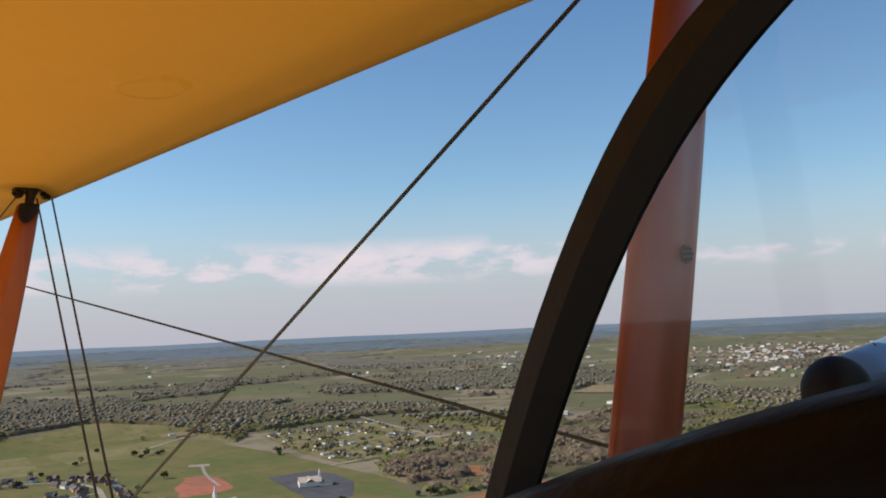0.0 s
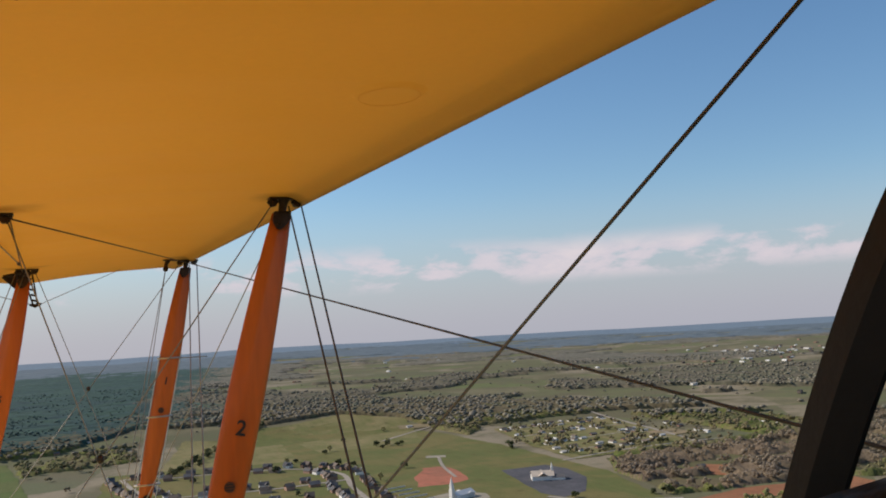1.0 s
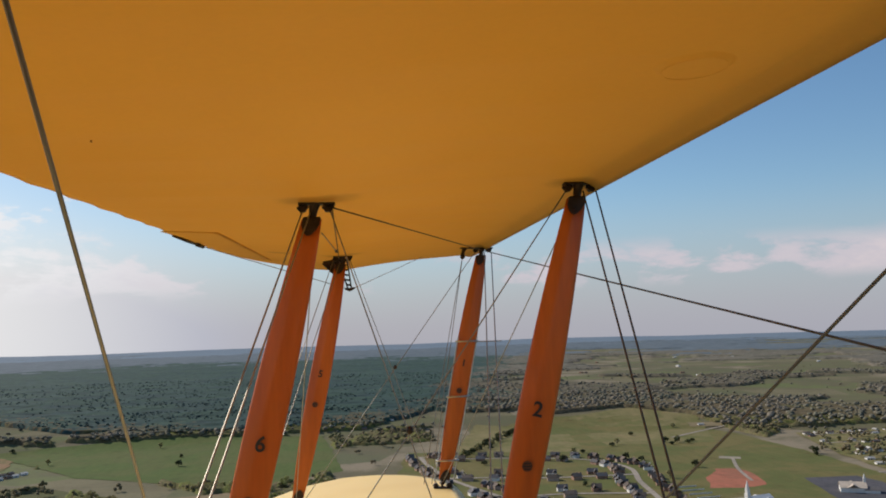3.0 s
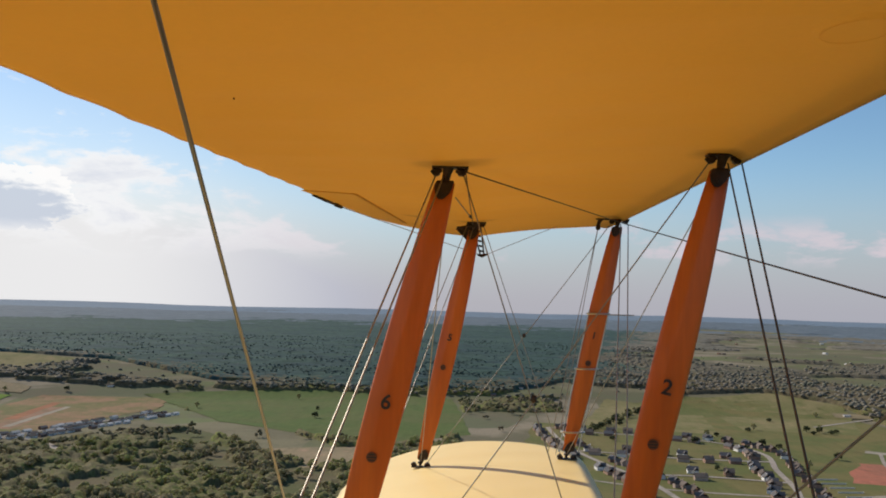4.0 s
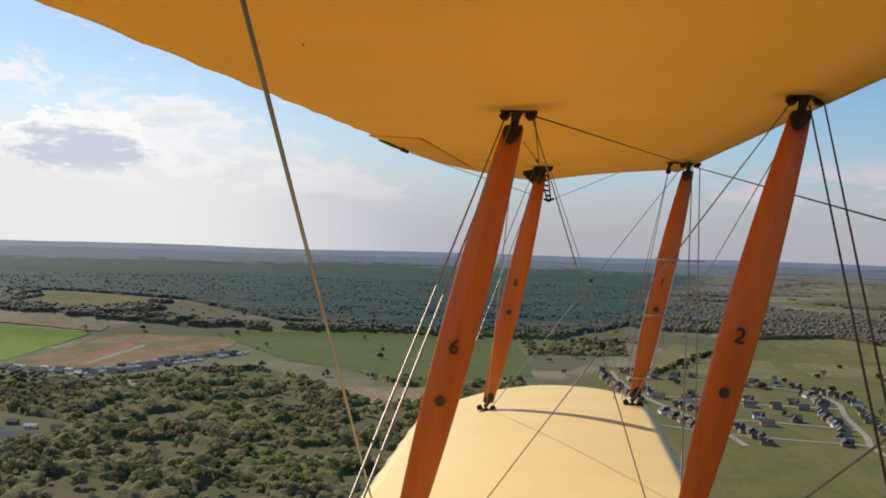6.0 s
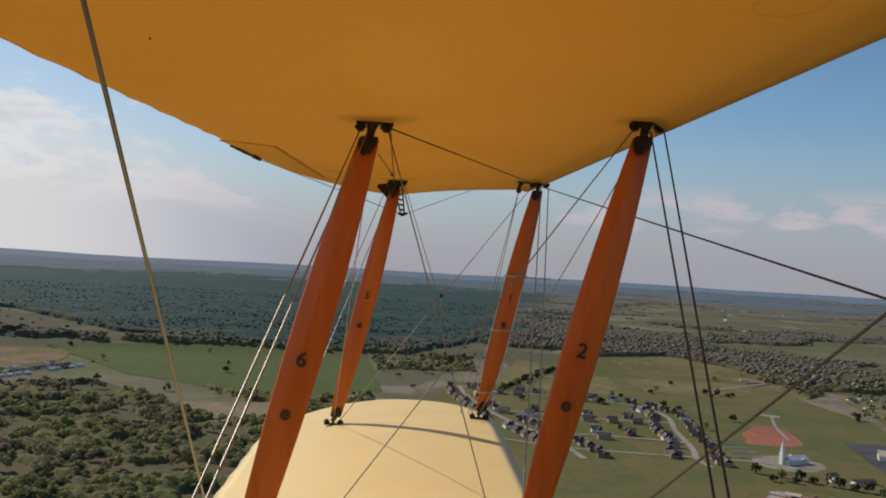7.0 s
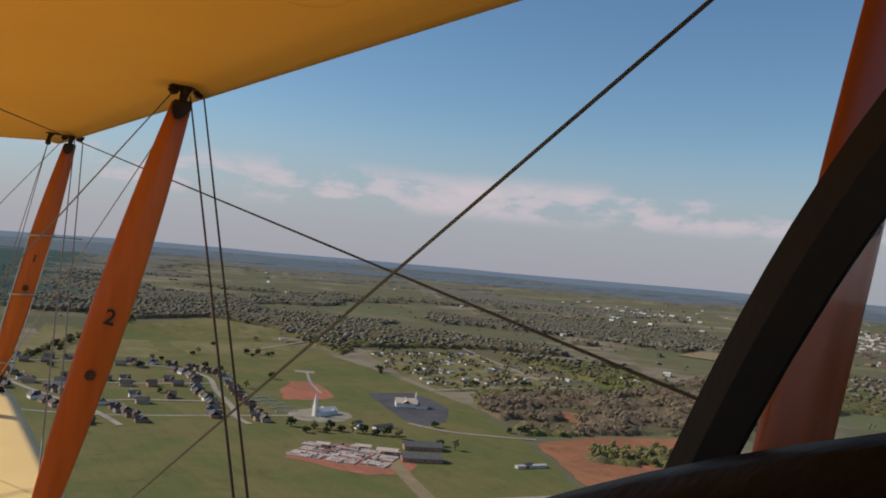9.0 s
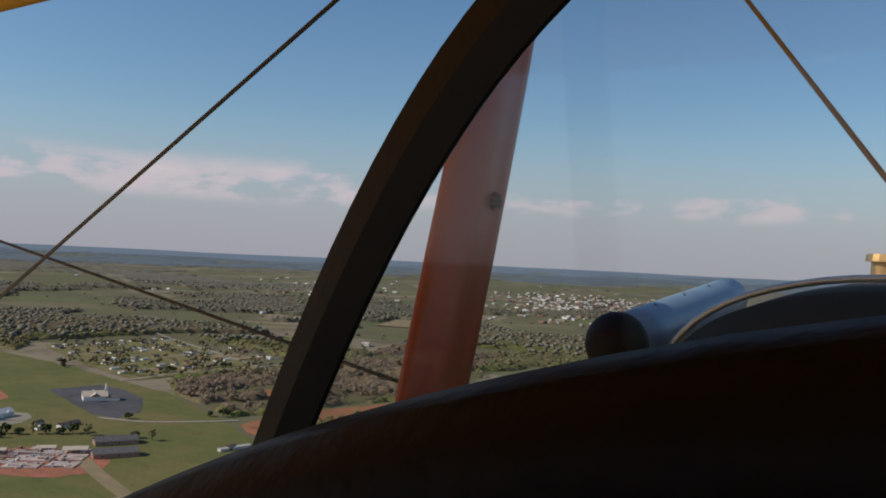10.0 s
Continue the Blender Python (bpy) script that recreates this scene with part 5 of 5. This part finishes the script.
spots = []
for s, pts in enumerate(STREETS):
    line = smooth_line(pts, 21.0)
    for i in range(1, len(line) - 1):
        d = (line[i + 1] - line[i - 1]).normalized()
        side = Vector((-d.y, d.x, 0))
        for k in (-1, 1):
            p = line[i] + side * k * rng.uniform(19, 23)
            if p.y > 905 and all((p.x - q[0]) ** 2 + (p.y - q[1]) ** 2 > 17 ** 2 for q in spots) and rng.random() < 0.8:
                spots.append((p.x, p.y, math.degrees(math.atan2(d.y, d.x)) + (180 if k < 0 else 0) + rng.uniform(-8, 8)))
settle(spots, KINDS)
small_spots = []
for (xa, ya), (xb, yb), count in (((640, 1190), (850, 1190), 11), ((650, 1225), (860, 1235), 9), ((665, 1290), (880, 1310), 12), ((670, 1325), (885, 1345), 12), ((680, 1395), (905, 1410), 12),
                                ((690, 1430), (915, 1445), 11), ((700, 1500), (930, 1520), 12), ((705, 1535), (940, 1555), 11), ((930, 1180), (985, 1420), 8)):
    for i in range(count):
        if rng.random() < 0.68:
            f = (i + rng.uniform(-0.25, 0.25)) / (count - 1)
            small_spots.append((xa + (xb - xa) * f, ya + (yb - ya) * f + rng.uniform(-6, 6), rng.choice((0, 0, 90)) + rng.uniform(-8, 8)))
for i in range(20):
    f = i / 19
    for k in (-13, 13, 34):
        if rng.random() < 0.3:
            continue
        small_spots.append((-690 + 92 * f + k + rng.uniform(-3, 3), 1140 + 292 * f - 0.3 * k + rng.uniform(-4, 4), 72 + rng.uniform(-8, 8)))
for i in range(15):
    for k in (-14, 12):
        if rng.random() < 0.3:
            continue
        small_spots.append((-905 + 15 * i + rng.uniform(-4, 4), 1158 - 1.0 * i + k + rng.uniform(-4, 4), rng.uniform(-12, 12)))
small_spots += [(-604, 822, 12), (-575, 818, 10), (-546, 806, 14), (-650, 775, 80), (-655, 800, 75), (-516, 806, 20), (-560, 728, 12), (-600, 742, 12), (890, 2197, 20), (905, 2180, 80), (-859, 1806, 5), (469, 691, 10), (590, 1740, 0), (380, 905, 30), (372, 885, 80), (396, 880, 10), (410, 885, 20), (1010, 1190, 40), (1050, 1150, 10), (1075, 1175, 60),
                (1090, 1140, 20), (700, 940, 0), (760, 930, 30), (850, 920, 20), (120, 1600, 0), (60, 1750, 30), (-40, 1900, 10), (160, 1960, 40), (20, 2050, 0)]
settle(small_spots, SMALL)


# ---- church, hall and building site ----
church = tagged(new("church"), "white church with a tall slender steeple on a gravel yard", "church")
church.matrix_basis = pose(*plan(358, 962), GROUND, 0, 0, 20)
bm = bmesh.new()
box(bm, (30, 13, 5.5), pose(8, 0, 2.75))
box(bm, (11, 21, 4.2), pose(16, 4, 2.1))
part("hall_wall", bm, SIDING, church)
bm = bmesh.new()
gable(bm, 30, 13, 5.5, 4.2, 0.6, pose(8, 0, 0))
gable(bm, 21, 11, 4.2, 3.0, 0.5, pose(16, 4, 0, 0, 0, 90))
part("roof", bm, ROOF_WHITE, church)
bm = bmesh.new()
box(bm, (5, 5, 13), pose(-9, 0, 6.5), 0.15)
box(bm, (3.8, 3.8, 5), pose(-9, 0, 15), 0.1)
part("tower", bm, SIDING, church, "white square tower")
bm = bmesh.new()
bmesh.ops.create_cone(bm, cap_ends=True, segments=8, radius1=2.4, radius2=0.15, depth=10, matrix=pose(-9, 0, 22.4))
part("spire", bm, SIDING, church, "white pointed spire")

hall = tagged(new("meeting_hall"), "low hall with a tan metal roof and small steeple", "hall")
hall.matrix_basis = pose(*plan(500, 1010), GROUND, 0, 0, -25)
bm = bmesh.new()
box(bm, (28, 24, 6), pose(0, 0, 3))
box(bm, (16, 16, 4), pose(20, -6, 2))
part("wall", bm, SIDING, hall)
bm = bmesh.new()
gable(bm, 28, 24, 6, 5.5, 0.8)
gable(bm, 30, 12, 6.2, 4.0, 0.6, pose(0, 0, 0, 0, 0, 90))
part("roof", bm, TAN_ROOF, hall, "tan metal roof")
bm = bmesh.new()
gable(bm, 16, 16, 4, 3, 0.6, pose(20, -6, 0))
part("annex_roof", bm, ROOF_DARK, hall)
bm = bmesh.new()
box(bm, (2.6, 2.6, 6), pose(13, 0, 12))
bmesh.ops.create_cone(bm, cap_ends=True, segments=8, radius1=1.6, radius2=0.1, depth=6, matrix=pose(13, 0, 18))
part("steeple", bm, SIDING, hall)

site = tagged(new("building_site"), "unfinished concrete building with low walls on red earth", "building site")
site.matrix_basis = pose(*plan(305, 771), GROUND, 0, 0, -46)
srng = random.Random(3)
for w, dd, x, y in ((30, 20, -27, -18), (26, 17, 6, -20), (22, 18, 34, -16), (26, 14, -28, 4), (32, 17, 4, 3), (20, 20, 34, 8), (22, 13, -8, 22), (18, 12, 16, 24), (16, 14, 37, 30), (24, 10, -34, 20), (14, 9, 0, 37)):
    bm = bmesh.new()
    box(bm, (w * 1.14, dd * 1.12, srng.uniform(1.0, 1.8)), pose(x * 1.15, y * 1.1, 0.8, 0, 0, srng.uniform(-5, 5)), 0.2)
    part("floor_slab", bm, FIELDS["slab"], site, "pinkish-white concrete floor slab")
for i in range(64):
    bm = bmesh.new()
    lw = srng.uniform(4, 14)
    along = srng.random() < 0.62
    box(bm, (lw if along else 0.6, 0.6 if along else lw * 0.7, srng.uniform(0.7, 1.8)), pose(srng.uniform(-46, 48), -27 + 9 * srng.randrange(7) + srng.uniform(-1, 1), 2.0, 0, 0, srng.uniform(-4, 4)))
    part("block_wall", bm, (SIDING, ROOF_PALE, FIELDS["slab"], BRICK)[i % 4], site)
for x, y, w, dd, h in ((36, 28, 22, 15, 5.2), (8, 34, 17, 11, 4.4), (-30, 21, 14, 10, 4.0)):
    bm = bmesh.new()
    gable(bm, w, dd, h, 1.6, 0.3, pose(x, y, 0, 0, 0, 9))
    for dx in (-0.42, 0.42):
        for dy in (-0.42, 0.42):
            box(bm, (0.7, 0.7, h), pose(x + dx * w, y + dy * dd, h / 2))
    part("roof_deck", bm, TAN_ROOF, site, "bare tan roof deck on posts")
for i in range(40):
    bm = bmesh.new()
    box(bm, (srng.uniform(1.5, 5), srng.uniform(1.2, 3), srng.uniform(0.8, 2.4)), pose(srng.uniform(-46, 48), srng.uniform(-34, 44), 1.2, 0, 0, srng.uniform(0, 90)), 0.2)
    part("material_stack", bm, (SIDING, ROOF_DARK, BRICK, TAN_ROOF)[i % 4], site)

for x, y in ((398, 780), (372, 735)):
    shop = build_house(40, 17, 4.5, 4.0, BRICK, ROOF_DARK, "long low building with a dark hipped roof", "dark buildings by the site", 0)
    shop.matrix_basis = pose(*plan(x, y), GROUND, 0, 0, -22)
bm = bmesh.new()
box(bm, (34, 6, 3), pose(0, 0, 1.5))
gable(bm, 34, 6, 3, 1.0, 0.3)
shed = tagged(finish("long_shed", bm, ROOF_PALE), "long narrow shed with a white roof", "shed")
shed.matrix_basis = pose(*plan(472, 690), GROUND, 0, 0, -5)


# white garden fences behind the estate
for i in range(5):
    fence = tagged(new("fence"), "white board fence between back gardens", "fence", "garden fences")
    fence.matrix_basis = pose(*plan(324, 985 + 24 * i), GROUND, 0, 0, 8)
    bm = bmesh.new()
    box(bm, (30, 0.25, 1.5), pose(0, 0, 0.9))
    part("rail_boards", bm, SIDING, fence)
    for k in range(4):
        bm = bmesh.new()
        box(bm, (0.3, 0.4, 1.9), pose(-15 + 10 * k, 0, 0.9))
        part("post", bm, SIDING, fence)


def scatter_buildings(name, spots, mats, label):
    """Far buildings, too small to tell apart."""
    for m in mats:
        bm = bmesh.new()
        for x, y, s in spots[mats.index(m)::len(mats)]:
            w, d, h = s * rng.uniform(0.8, 1.6), s * rng.uniform(0.5, 1.0), rng.uniform(3, 7)
            turn = stand(x, y, rng.choice((0, 25, 90, 115)))
            box(bm, (w, d, h), turn @ pose(0, 0, h / 2))
            gable(bm, w, d, h, rng.uniform(0.8, 2.5), 0.4, turn)
        tagged(finish(name, bm, m), label, "town", kind="stuff")


town = []
while len(town) < 900:
    a, r = rng.gauss(62.0, 3.6), rng.gauss(3950, 650)
    if 40 < a < 82 and 2700 < r < 5600:
        town.append((r * math.sin(radians(a)), r * math.cos(radians(a)), rng.uniform(9, 20)))
scatter_buildings("town_buildings", town, [BRICK, ROOF_PALE, ROOF_BROWN, BRICK_PALE, SIDING, ROOF_BROWN], "crowded pale and brick buildings of a distant town")
farms = []
while len(farms) < 110:
    a, r = rng.uniform(-48, 78), rng.uniform(1300, 6500)
    x, y = r * math.sin(radians(a)), r * math.cos(radians(a))
    if not any(inside((x, y), c) for c in CLEAR) and (a > 2 or rng.random() < 0.35):
        farms.append((x, y, rng.uniform(9, 18)))
farms += [(r * math.sin(radians(a)), r * math.cos(radians(a)), rng.uniform(10, 24)) for a, r in ((rng.gauss(44.5, 3), rng.gauss(4400, 650)) for _ in range(120))]
scatter_buildings("farm_buildings", farms, [SIDING, ROOF_BROWN, ROOF_PALE, BRICK], "scattered white farm buildings")
